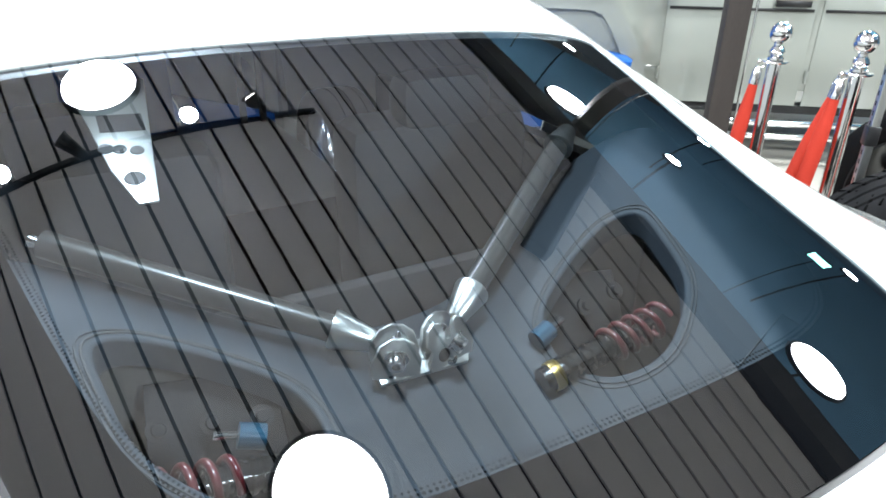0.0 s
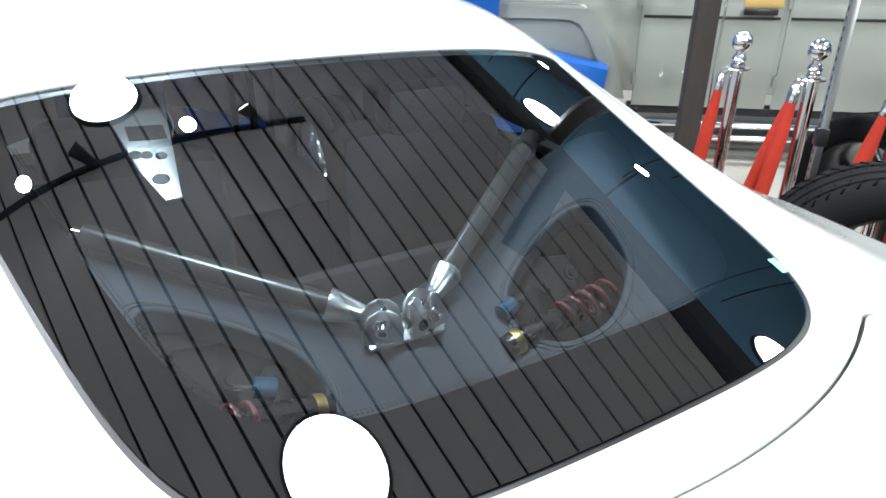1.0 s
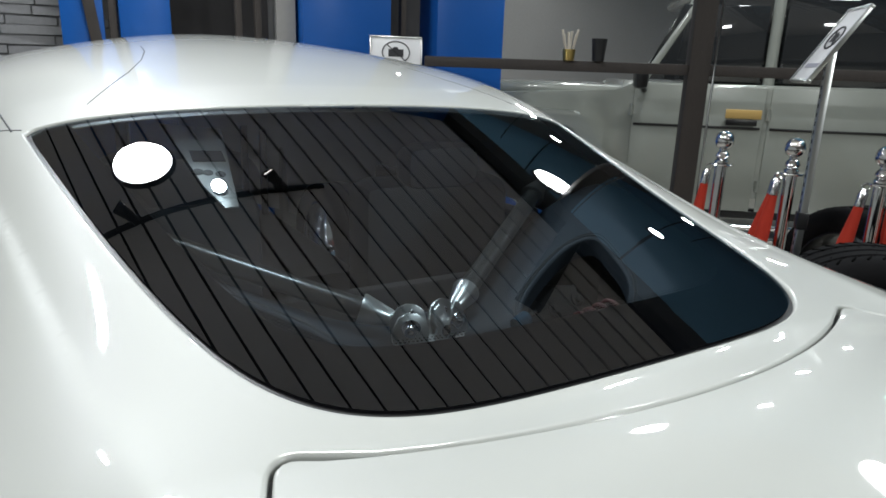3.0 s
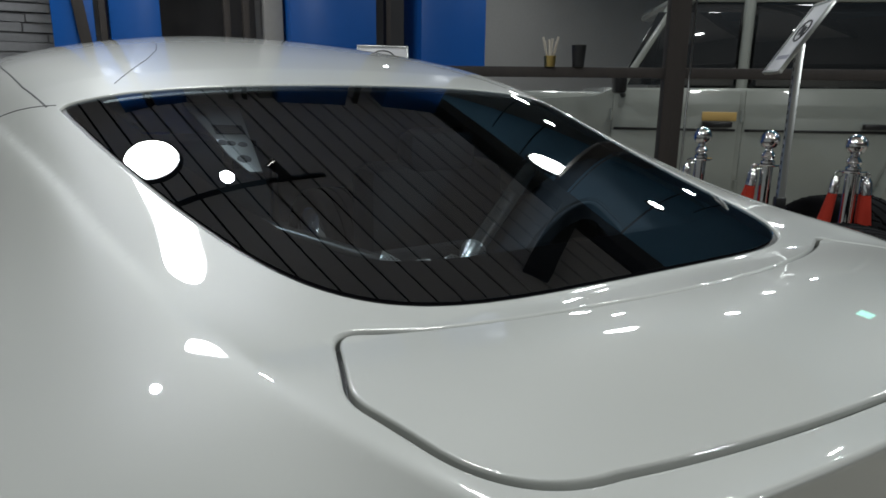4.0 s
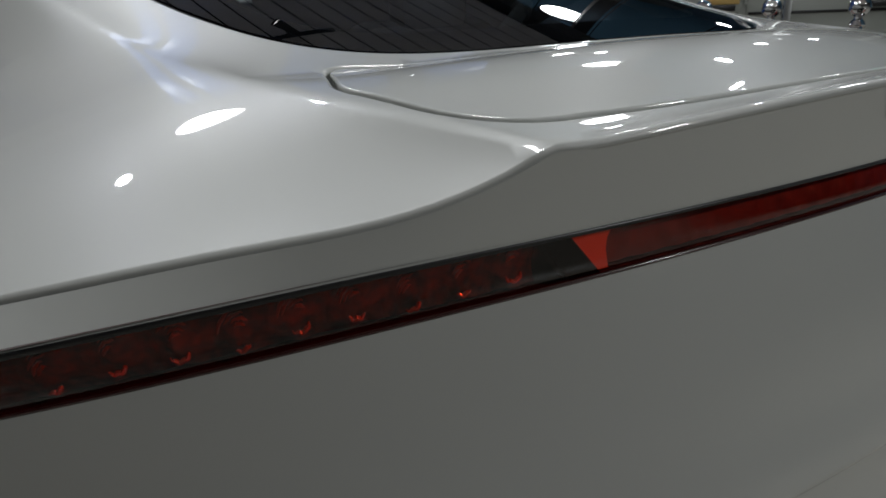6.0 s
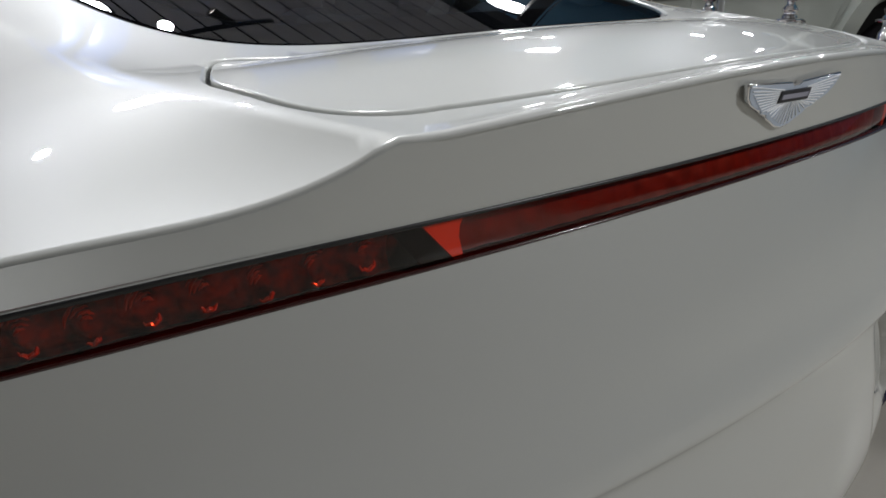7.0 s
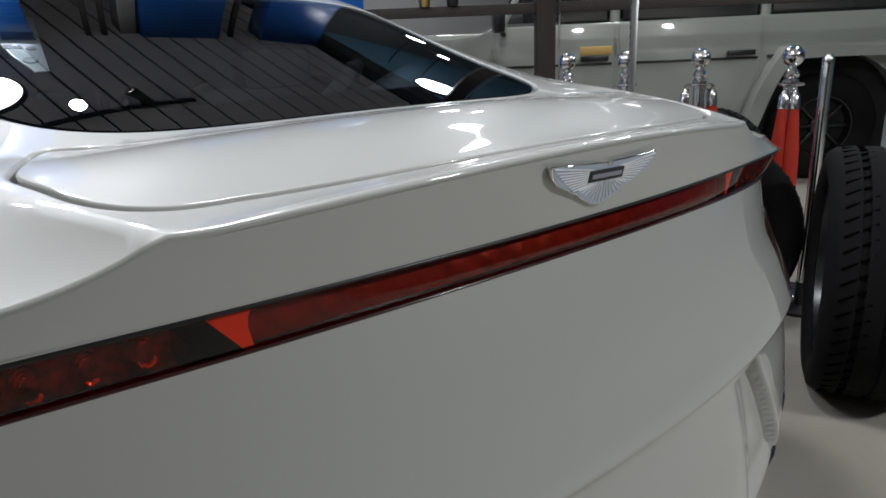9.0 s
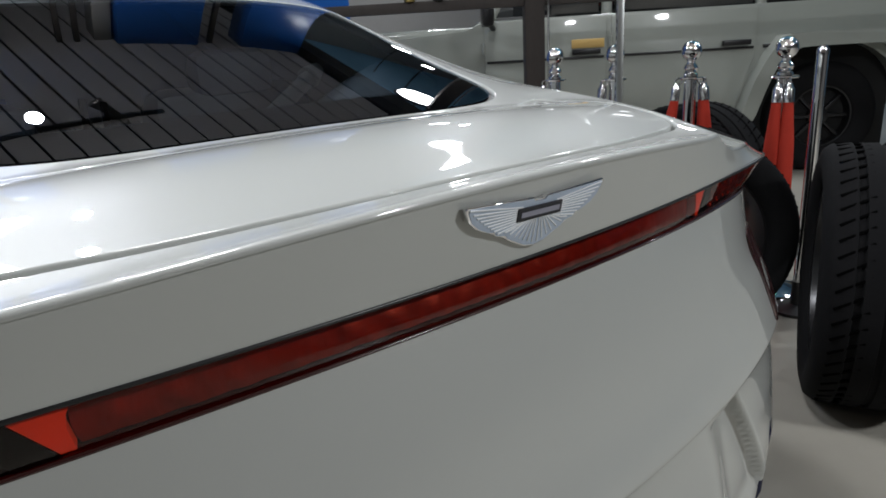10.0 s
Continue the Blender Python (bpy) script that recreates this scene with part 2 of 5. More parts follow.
def glass_z(x, y):
    w = y - 0.85
    q = x * x
    a, b, c, d, e, f, g = GLASS_Z
    return a + b * w + c * np.maximum(w, 0) ** 3 + d * q + e * q * q + f * w * w + g * q * w


LINE_Y = np.linspace(0.0, 3.0, 301)
LINE_X = np.interp(LINE_Y, [0.0, 0.068, 0.16, 0.26, 0.4, 0.6, 0.9, 1.2, 1.6, 2.2, 3.0], [0.35, 0.376, 0.425, 0.465, 0.495, 0.525, 0.575, 0.635, 0.70, 0.71, 0.66])
for _ in range(30):
    LINE_X[1:-1] = 0.25 * LINE_X[:-2] + 0.5 * LINE_X[1:-1] + 0.25 * LINE_X[2:]


def eased(ys, vs, n=60):
    v = np.interp(LINE_Y, ys, vs)
    for _ in range(n):
        v[1:-1] = 0.25 * v[:-2] + 0.5 * v[1:-1] + 0.25 * v[2:]
    return v


# height of the crest over the fender, and how far out it fades
CREST_H = eased([0, 0.06, 0.1, 0.2, 0.3, 0.4, 0.5, 0.6, 0.7, 0.8, 0.9, 1.0, 1.1, 1.2, 1.3, 1.5, 1.8, 2.2, 3.0],
                [0.014, 0.0173, 0.0206, 0.0270, 0.0285, 0.029, 0.028, 0.032, 0.042, 0.057, 0.0746, 0.092, 0.1088, 0.125, 0.139, 0.170, 0.216, 0.2659, 0.33], 25)
CREST_L = eased([0, 0.06, 0.15, 0.25, 0.35, 0.5, 0.7, 0.9, 1.2, 1.5, 3.0], [0.028, 0.03, 0.065, 0.14, 0.27, 0.36, 0.36, 0.29, 0.22, 0.18, 0.17], 40)


def line_x(y):
    """Half-width of the character line that runs from the deck's tip up the pillar."""
    return np.interp(y, LINE_Y, LINE_X)


LIP_Y0, LIP_D, LIP_W, EDGE_R = 0.0238, 0.5966, 0.975, 0.005


def sweep(x):
    """The corner turns forward a little sooner than the plain ellipse."""
    return SWEEP[0] * np.maximum(np.abs(x) - SWEEP[1], 0) ** 2


def lip_y(x, side=None):
    return (0 if side is None else sweep(side)) + LIP_Y0 + LIP_D * (1 - np.sqrt(np.maximum(1 - (np.minimum(np.abs(x), LIP_W) / LIP_W) ** 2, 0)))


def lip_z(x, step=1.0):
    q = x * x
    return LIP_Z[0] + LIP_Z[1] * q + LIP_Z[2] * q * q + (1 - step) * 0.0172


def inner_z(x, y):
    """Roof, glass and deck: one flowing sheet. The deck eases from the lip up to the foot of the glass."""
    q = x * x
    y1 = 0.85 - GLASS_EDGE[0] + GLASS_EDGE[1] * q - 0.012
    g = glass_z(x, np.clip(y, y1, 1.30))
    over = np.maximum(y - 1.30, 0)
    g = g + over * 0.22 - over**2 * (0.10 + 0.22 * q)
    y0 = lip_y(x)
    h = y1 - y0
    u = np.clip((y - y0) / h, 0, 1)
    m0, m1, c0, c1 = DECK_Z
    z0, z1 = lip_z(x, 0.0), glass_z(x, y1)
    d = z0 * (1 + 2 * u) * (1 - u) ** 2 + h * m0 * u * (1 - u) ** 2 + z1 * u * u * (3 - 2 * u) + h * m1 * u * u * (u - 1)
    d = d + (c0 + c1 * q) * 16 * (u * (1 - u)) ** 2
    return np.where(y < y1, d, g)


def lip_dip(x):
    return 0.008 * np.exp(-(((np.abs(x) - 0.47) / 0.09) ** 2))


def fender_z(x, y, side=None):
    d = np.maximum(y - lip_y(x, side), 0)
    return lip_z(x) - lip_dip(x) + 0.14 * d - 0.045 * d * d


def top_z(x, y):
    side = np.asarray(x, float)
    x = np.abs(side)
    y = np.asarray(y, float)
    c = line_x(y)
    d = x - c
    soft = np.interp(y, [0.05, 0.3, 0.8], [0.006, 0.014, 0.02])
    dp = 0.5 * (d + np.sqrt(d * d + soft * soft)) * (x > c - 0.09)
    zin = inner_z(np.minimum(x, c), y)
    lam = np.interp(y, LINE_Y, CREST_L)
    hs = np.interp(y, LINE_Y, CREST_H) + lip_dip(c)
    zf = fender_z(x, y, side)
    rest = inner_z(c, y) - fender_z(c, y) - hs
    m = np.clip((y - 0.14) / 0.32, 0, 1)
    m = m * m * (3 - 2 * m)
    wide = np.interp(y, [0.4, 0.75, 1.1], [0.15, 0.11, 0.105])
    fall = np.interp(y, [0.45, 0.75, 1.0, 1.4], [0.0, 0.06, 0.27, 0.345])
    out = zf + hs * ((1 - m) * np.exp(-dp / lam) + m / (1 + (np.maximum(dp, 0) / wide) ** 2)) - fall * dp * dp / (dp + 0.06)
    zin = zin - rest * np.exp(-np.maximum(-d, 0) / 0.07)
    k = sig(d / (soft * 0.5))
    z = zin * (1 - k) + out * k
    u = np.clip((x - 0.80) / 0.18, 0, 1)
    return z - 0.14 * (1 - np.sqrt(np.maximum(1 - u * u, 0)))


def top_n(x, y, e=0.0015):
    zx = (top_z(x + e, y) - top_z(x - e, y)) / (2 * e)
    zy = (top_z(x, y + e) - top_z(x, y - e)) / (2 * e)
    n = np.stack([-zx, -zy, np.ones_like(zx)], -1)
    return n / np.linalg.norm(n, axis=-1, keepdims=True)


def glass_n(x, y):
    """The glass's own gentle bow, by which it mirrors the ceiling."""
    w = y - 0.85
    zx = 0.010 - 0.183 * x - 0.939 * x**3 + 0.123 * x * w - 0.145 * x * w * w
    zy = 0.314 - 0.101 * w - 0.055 * x * x - 0.020 * w * w + 0.006 * w**3
    n = np.stack([-zx, -zy, np.ones_like(zx)], -1)
    return n / np.linalg.norm(n, axis=-1, keepdims=True)


def ray_curve(th, nx, ny, d, curv):
    c, s = np.cos(th), np.sin(th)
    a = nx * c + ny * s
    b = curv * (-ny * c + nx * s) ** 2
    r = 2 * d / (a + np.sqrt(np.maximum(a * a + 4 * b * d, 1e-9)) + 1e-9)
    return np.where(a + np.sqrt(np.maximum(a * a + 4 * b * d, 1e-9)) > 1e-3, np.clip(r, 0, 5), 5)


def mirrored(x, y):
    return np.concatenate([np.stack([x, y], -1), np.stack([-x[-2:0:-1], y[-2:0:-1]], -1)])


def glass_outline(n=140, inset=0.0):
    th = np.linspace(-math.pi / 2, math.pi / 2, n)
    g = GLASS_EDGE
    b = ray_curve(th, 0, -1, g[0] - inset, g[1])
    s = ray_curve(th, math.cos(g[2]), math.sin(g[2]), g[3] - inset, g[4])
    t = ray_curve(th, 0, 1, g[5] - inset, g[6])
    lo = (b**-g[7] + s**-g[7]) ** (-1 / g[7])
    r = (lo**-60 + t**-60) ** (-1 / 60)
    return mirrored(r * np.cos(th), 0.85 + r * np.sin(th))


def corner(a, b, c, cut, n=8):
    a, b, c = (np.array(v, float) for v in (a, b, c))
    p = b + (a - b) / np.linalg.norm(a - b) * cut
    q = b + (c - b) / np.linalg.norm(c - b) * cut
    u = np.linspace(0, 1, n)[:, None]
    return (1 - u) ** 2 * p + 2 * u * (1 - u) * b + u * u * q


def lid_outline(inset=0.0):
    f0, f1, s1, d1, r0 = (0, LID[0]), LID[1:3], LID[3:5], LID[5:7], (0, LID[7])
    c1, c2, c3 = corner(f0, f1, s1, 0.02), corner(f1, s1, d1, 0.022), corner(s1, d1, r0, 0.075, 16)
    u = np.linspace(0, 1, 40)
    f = np.stack([u * c1[0, 0], f0[1] + (c1[0, 1] - f0[1]) * u**2], -1)
    r = np.stack([(1 - u) * c3[-1, 0], r0[1] + (c3[-1, 1] - r0[1]) * (1 - u) ** 2], -1)
    h = np.vstack([f, c1, c2, c3, r])[::-1]
    h = h[np.r_[True, np.linalg.norm(np.diff(h, axis=0), axis=1) > 1e-5]]
    p = np.vstack([h, (h * np.array([-1, 1]))[-2:0:-1]])
    if inset:
        t = np.roll(p, -1, 0) - np.roll(p, 1, 0)
        t /= np.linalg.norm(t, axis=1, keepdims=True)
        p = p - inset * np.stack([t[:, 1], -t[:, 0]], -1)
    return p


def resample(poly, step, closed=True):
    p = np.vstack([poly, poly[:1]]) if closed else poly
    s = np.r_[0, np.cumsum(np.linalg.norm(np.diff(p, axis=0), axis=1))]
    n = max(8, int(round(s[-1] / step)))
    k = np.linspace(0, s[-1], n, endpoint=not closed)
    return np.stack([np.interp(k, s, p[:, 0]), np.interp(k, s, p[:, 1])], -1)


def inside(poly, pts):
    x, y = pts[:, 0], pts[:, 1]
    res = np.zeros(len(pts), bool)
    a, b = poly, np.roll(poly, -1, 0)
    for (x0, y0), (x1, y1) in zip(a, b):
        cr = (y0 > y) != (y1 > y)
        if cr.any():
            res ^= cr & (x < (x1 - x0) * (y - y0) / (y1 - y0 + 1e-15) + x0)
    return res


def near(poly, pts, lim):
    res = np.zeros(len(pts), bool)
    for q in poly:
        res |= ((pts - q) ** 2).sum(1) < lim * lim
    return res


from mathutils.geometry import delaunay_2d_cdt


def sheet(name, outer, holes, zf, nf, step, mat, parent, label="", dz=0.0, extra=(), roll=0.0, depth=0.012, skirt=None):
    """A sheet over a plan outline with holes, its edges rolled over and turned down by depth."""
    loops = [outer] + list(holes)
    x0, y0 = outer.min(0)
    x1, y1 = outer.max(0)
    gx, gy = np.meshgrid(np.arange(x0 + step / 2, x1, step), np.arange(y0 + step / 2, y1, step))
    pts = np.stack([gx.ravel(), gy.ravel()], -1)
    keep = inside(outer, pts) & ~near(outer, pts, step * 0.55)
    for h in holes:
        keep &= ~inside(h, pts) & ~near(h, pts, step * 0.55)
    allp = [*loops, *([np.asarray(e) for e in extra]), pts[keep]]
    verts = np.vstack(allp)
    edges, o = [], 0
    for lp in loops:
        n = len(lp)
        edges += [(o + k, o + (k + 1) % n) for k in range(n)]
        o += n
    vo, _, fo_, *_ = delaunay_2d_cdt([Vector(v) for v in verts], edges, [], 0, 1e-7)
    v2 = np.array([(v.x, v.y) for v in vo])
    tri = np.array([f for f in fo_ if len(f) == 3])
    cen = v2[tri].mean(1)
    ok = inside(outer, cen)
    for h in holes:
        ok &= ~inside(h, cen)
    tri = tri[ok]
    a, b, c = v2[tri[:, 0]], v2[tri[:, 1]], v2[tri[:, 2]]
    flip = ((b - a)[:, 0] * (c - a)[:, 1] - (b - a)[:, 1] * (c - a)[:, 0]) < 0
    tri[flip] = tri[flip][:, ::-1]
    z = zf(v2[:, 0], v2[:, 1]) + dz
    n3 = nf(v2[:, 0], v2[:, 1])
    V = [np.column_stack([v2, z])]
    N = [n3]
    F = [tuple(t) for t in tri]
    count = len(v2)
    if roll:
        for li, lp in enumerate(loops):
            sgn = 1 if li == 0 else -1
            area = 0.5 * np.sum(lp[:, 0] * np.roll(lp[:, 1], -1) - lp[:, 1] * np.roll(lp[:, 0], -1))
            t = np.roll(lp, -1, 0) - np.roll(lp, 1, 0)
            t /= np.linalg.norm(t, axis=1, keepdims=True) + 1e-12
            out = np.stack([t[:, 1], -t[:, 0]], -1) * (1 if area > 0 else -1) * sgn
            base = np.column_stack([lp, zf(lp[:, 0], lp[:, 1]) + dz])
            nb = nf(lp[:, 0], lp[:, 1])
            rows_v, rows_n = [base], [nb]
            o3 = np.column_stack([out, np.zeros(len(out))])
            for q in (30, 60, 90):
                q = radians(q)
                rows_v.append(base + roll * (math.sin(q) * o3 - (1 - math.cos(q)) * nb))
                rows_n.append(math.cos(q) * nb + math.sin(q) * o3)
            rows_v.append(rows_v[-1] - np.array([0, 0, skirt if skirt and li == 0 else depth]))
            rows_n.append(o3)
            m = len(lp)
            st = count
            for rv, rn in zip(rows_v, rows_n):
                V.append(rv)
                N.append(rn)
            count += m * len(rows_v)
            rev = (area > 0) == (li == 0)
            for r in range(len(rows_v) - 1):
                for k in range(m):
                    q = (st + r * m + k, st + r * m + (k + 1) % m, st + (r + 1) * m + (k + 1) % m, st + (r + 1) * m + k)
                    F.append(q[::-1] if rev else q)
    return mesh_object(name, np.vstack(V), F, mat, parent, label, True, np.vstack(N))


# ---- car ----
car = root("sports_coupe", "pearl white low sports coupe with black tinted rear glass", "car")


def plan(phi, y0, W, D, share=1.0):
    """Rear plan ellipse, carried straight on along the sides past 90 degrees."""
    a = np.clip(phi, -math.pi / 2, math.pi / 2)
    x = W * np.sin(a)
    y = y0 + D * (1 - np.cos(a)) + np.maximum(np.abs(phi) - math.pi / 2, 0) * 1.6 + share * sweep(x)
    return x, y


PHI = np.concatenate([np.linspace(-math.pi, -math.pi / 2, 16)[:-1], np.linspace(-math.pi / 2, math.pi / 2, 181), np.linspace(math.pi / 2, math.pi, 16)[1:]])
ROOF_Y = 2.35


def top_outline():
    x, y = plan(PHI, LIP_Y0 + EDGE_R, LIP_W - EDGE_R, LIP_D)
    keep = y < ROOF_Y
    x, y = x[keep], y[keep]
    w = LIP_W - EDGE_R
    return np.concatenate([np.stack([x, y], -1), np.array([(w, ROOF_Y), (0.5, ROOF_Y), (0.0, ROOF_Y), (-0.5, ROOF_Y), (-w, ROOF_Y)])])


G_OUT = resample(glass_outline(inset=-0.004), 0.008)
L_OUT = resample(lid_outline(inset=-0.005), 0.006)
T_OUT = top_outline()
tip_line = np.array([(s * line_x(y) + s * o, y) for y in np.arange(0.085, 1.25, 0.012) for s in (-1, 1) for o in (-0.008, 0.0, 0.008, 0.016)])
tip_line = tip_line[~inside(G_OUT, tip_line) & ~inside(L_OUT, tip_line) & inside(T_OUT, tip_line) & ~near(np.vstack([G_OUT, L_OUT, T_OUT]), tip_line, 0.006)]
body = sheet("body_shell", T_OUT, [G_OUT, L_OUT], top_z, top_n, 0.016, M_PAINT, car, extra=[tip_line], roll=EDGE_R, depth=0.012, skirt=0.0008)
lid = sheet("boot_lid", resample(lid_outline(inset=0.0065), 0.006), [], top_z, top_n, 0.016, M_PAINT, car, "white boot lid panel with a fine shut line", roll=0.003, depth=0.02)
seal = sheet("shut_line_seal", resample(lid_outline(inset=-0.012), 0.012), [], top_z, top_n, 0.03, M_BLACK, car, "black rubber shut line seal", dz=-0.014)
rear_glass = sheet("rear_window", resample(glass_outline(inset=0.006), 0.008), [], top_z, glass_n, 0.02, M_GLASS, car, "dark tinted rear window glass", dz=-0.001)
rear_glass.visible_shadow = False
gasket = sheet("window_gasket", resample(glass_outline(inset=-0.010), 0.012), [resample(glass_outline(inset=0.02), 0.012)], top_z, top_n, 0.02, M_BLACK, car, "black rubber window gasket", dz=-0.006)


def frit_inner(n=120, inset=0.0):
    th = np.linspace(-math.pi / 2, math.pi / 2, n)
    b = ray_curve(th, 0, -1, FRIT[0] - inset, FRIT[1])
    sd = ray_curve(th, math.cos(GLASS_EDGE[2]), math.sin(GLASS_EDGE[2]), FRIT[2] - inset, FRIT[3])
    t = ray_curve(th, 0, 1, 0.315 - inset, -0.3438)
    lo = (b**-8.0 + sd**-8.0) ** (-1 / 8.0)
    r = (lo**-30 + t**-30) ** (-1 / 30)
    return mirrored(r * np.cos(th), 0.85 + r * np.sin(th))


sheet("frit_border", resample(glass_outline(inset=0.007), 0.01), [resample(frit_inner(), 0.01)], top_z, top_n, 0.02, M_FRIT, car, "black printed border of the rear glass", dz=-0.005)
dots_v, dots_f = [], []
for row, (off, size) in enumerate(((0.0035, 0.0017), (0.0075, 0.0013))):
    for px, py in resample(frit_inner(inset=off), 0.0046):
        if py > 1.05:
            continue
        c = len(dots_v)
        for dx, dy in ((-1, 0), (0, -1), (1, 0), (0, 1)):
            qx, qy = px + dx * size, py + dy * size
            dots_v.append((qx, qy, float(top_z(qx, qy)) - 0.005))
        dots_f.append((c, c + 1, c + 2, c + 3))
dots = mesh_object("frit_dots", dots_v, dots_f, M_FRIT, car, smooth=False)
tagged(dots, kind="stuff")


# rear fascia, lamp strip and bumper
def level_lip(phi):
    x, y = plan(phi, LIP_Y0 + EDGE_R, LIP_W - EDGE_R, LIP_D)
    z = top_z(x, y) - EDGE_R
    x2, y2 = plan(phi, LIP_Y0 + 0.0006, LIP_W - 0.0006, LIP_D)
    return x2, y2, z


def level(phi, y0, W, D, zf, share=0.5):
    x, y = plan(phi, y0, W, D, share)
    return x, y, zf(np.minimum(np.abs(x), 0.95))


def strip_top(x):
    return STRIP_TOP[0] + STRIP_TOP[1] * x**2 + STRIP_TOP[2] * x**4


def strip_low(x):
    return STRIP_LOW[0] + STRIP_LOW[1] * x**2 + STRIP_LOW[2] * x**4


LEVELS = [
    lambda p: level(p, STRIP_Y[0], 0.978, STRIP_Y[1], lambda x: strip_top(x), 1.0),
    lambda p: level(p, STRIP_Y[2], 0.978, STRIP_Y[3], lambda x: strip_low(x), 1.0),
    lambda p: level(p, 0.0085, 0.98, 0.595, lambda x: 0.77 - 0.11 * x**2),
    lambda p: level(p, -0.010, 0.98, 0.565, lambda x: 0.70 - 0.05 * x**2),
    lambda p: level(p, -0.026, 0.98, 0.525, lambda x: 0.655 - 0.09 * x**2),
    lambda p: level(p, -0.028, 0.98, 0.515, lambda x: 0.640 - 0.09 * x**2),
    lambda p: level(p, -0.018, 0.978, 0.505, lambda x: 0.628 - 0.09 * x**2),
    lambda p: level(p, -0.014, 0.976, 0.50, lambda x: 0.60 - 0.08 * x**2),
    lambda p: level(p, -0.026, 0.976, 0.50, lambda x: 0.50 - 0.03 * x**2),
    lambda p: level(p, -0.032, 0.976, 0.50, lambda x: 0.36 + 0.0 * x**2),
    lambda p: level(p, 0.01, 0.965, 0.50, lambda x: 0.24 + 0.0 * x**2),
]


FINE = np.concatenate([np.linspace(-math.pi, -math.pi / 2, 16)[:-1], np.linspace(-math.pi / 2, math.pi / 2, 541), np.linspace(math.pi / 2, math.pi, 16)[1:]])


def loft(name, levels, mat, label="", sub=6, phis=PHI, pocket=None):
    ctrl = np.array([np.stack(lv(phis), -1) for lv in levels])
    rows_ = []
    n = len(levels)
    for i in range(n - 1):
        a, b, c, d = ctrl[max(i - 1, 0)], ctrl[i], ctrl[i + 1], ctrl[min(i + 2, n - 1)]
        for k in range(sub):
            u = k / sub
            rows_.append(0.5 * (2 * b + (c - a) * u + (2 * a - 5 * b + 4 * c - d) * u * u + (3 * b - a - 3 * c + d) * u**3))
    rows_.append(ctrl[-1])
    V = np.vstack(rows_)
    if pocket:
        V = pocket(V)
    m = len(phis)
    F = [(r * m + k, (r + 1) * m + k, (r + 1) * m + k + 1, r * m + k + 1) for r in range(len(rows_) - 1) for k in range(m - 1)]
    return mesh_object(name, V, F, mat, car, label)


def outlet_pocket(V):
    """Press a rounded triangular outlet into each lower corner of the bumper."""
    x, z = np.abs(V[:, 0]), V[:, 2]
    lim = np.minimum.reduce([(0.602 - z) / 0.018, (0.615 - 1.35 * (x - 0.375) - z) / 0.016, (x - 0.27 - 0.25 * (0.6 - z)) / 0.10, (z - 0.33) / 0.06])
    d = np.clip(lim, 0, 1)
    d = d * d * (3 - 2 * d)
    V = V.copy()
    V[:, 1] += 0.022 * d
    return V


fascia = loft("rear_fascia", [level_lip, LEVELS[0]], M_PAINT, "white rear fascia above the lamp strip", sub=5)
bumper = loft("rear_bumper", LEVELS[1:], M_PAINT, "smooth white rear bumper", sub=9, phis=FINE, pocket=outlet_pocket)
loft("bumper_valance", [lambda p: level(p, 0.012, 0.963, 0.50, lambda x: 0.242 + 0 * x), lambda p: level(p, 0.02, 0.96, 0.50, lambda x: 0.06 + 0 * x), lambda p: level(p, 0.12, 0.91, 0.50, lambda x: 0.04 + 0 * x)], M_BLACK, "black lower valance", sub=2)


BUMPER_ROWS = [np.stack(lv(FINE[15:-15]), -1) for lv in LEVELS[1:]]


def bumper_point(x, z, proud):
    """A point on the bumper's rear face."""
    at = lambda xx, zz: float(np.interp(zz, [np.interp(xx, q[:, 0], q[:, 2]) for q in BUMPER_ROWS[::-1]], [np.interp(xx, q[:, 0], q[:, 1]) for q in BUMPER_ROWS[::-1]]))
    y = at(x, z)
    n = Vector(((at(x + 0.01, z) - at(x - 0.01, z)) / 0.02, -1, (at(x, z + 0.01) - at(x, z - 0.01)) / 0.02)).normalized()
    return Vector((x, y, z)) + n * proud


def bumper_patch(name, outline, mat, label, proud=0.003):
    bm = bmesh.new()
    c = np.mean(outline, axis=0)
    n = len(outline)
    lo = [bm.verts.new(bumper_point(x, z, -0.004)) for x, z in outline]
    hi = [bm.verts.new(bumper_point(x, z, proud * 0.6)) for x, z in outline]
    top = [bm.verts.new(bumper_point(*(c + (np.array(p) - c) * 0.88), proud)) for p in outline]
    for k in range(n):
        j = (k + 1) % n
        bm.faces.new((lo[k], lo[j], hi[j], hi[k]))
        bm.faces.new((hi[k], hi[j], top[j], top[k]))
    bm.faces.new(top)
    return part(name, bm, mat, car, label)


for sx in (-1, 1):
    leaf = [(0.588, 0.745), (0.62, 0.75), (0.68, 0.74), (0.72, 0.69), (0.72, 0.65), (0.68, 0.62), (0.63, 0.605), (0.605, 0.615), (0.598, 0.66), (0.592, 0.70)]
    if sx > 0:
        bumper_patch("corner_reflector", leaf, M_REDDARK, "dark red corner reflector")
    edge = [(0.60, 0.44), (0.63, 0.43), (0.60, 0.34), (0.56, 0.27), (0.53, 0.27), (0.555, 0.34)]
    bumper_patch("corner_lip", [(sx * x, z) for x, z in edge][::sx], M_NAVY, "dark blue lower corner lip", 0.006)


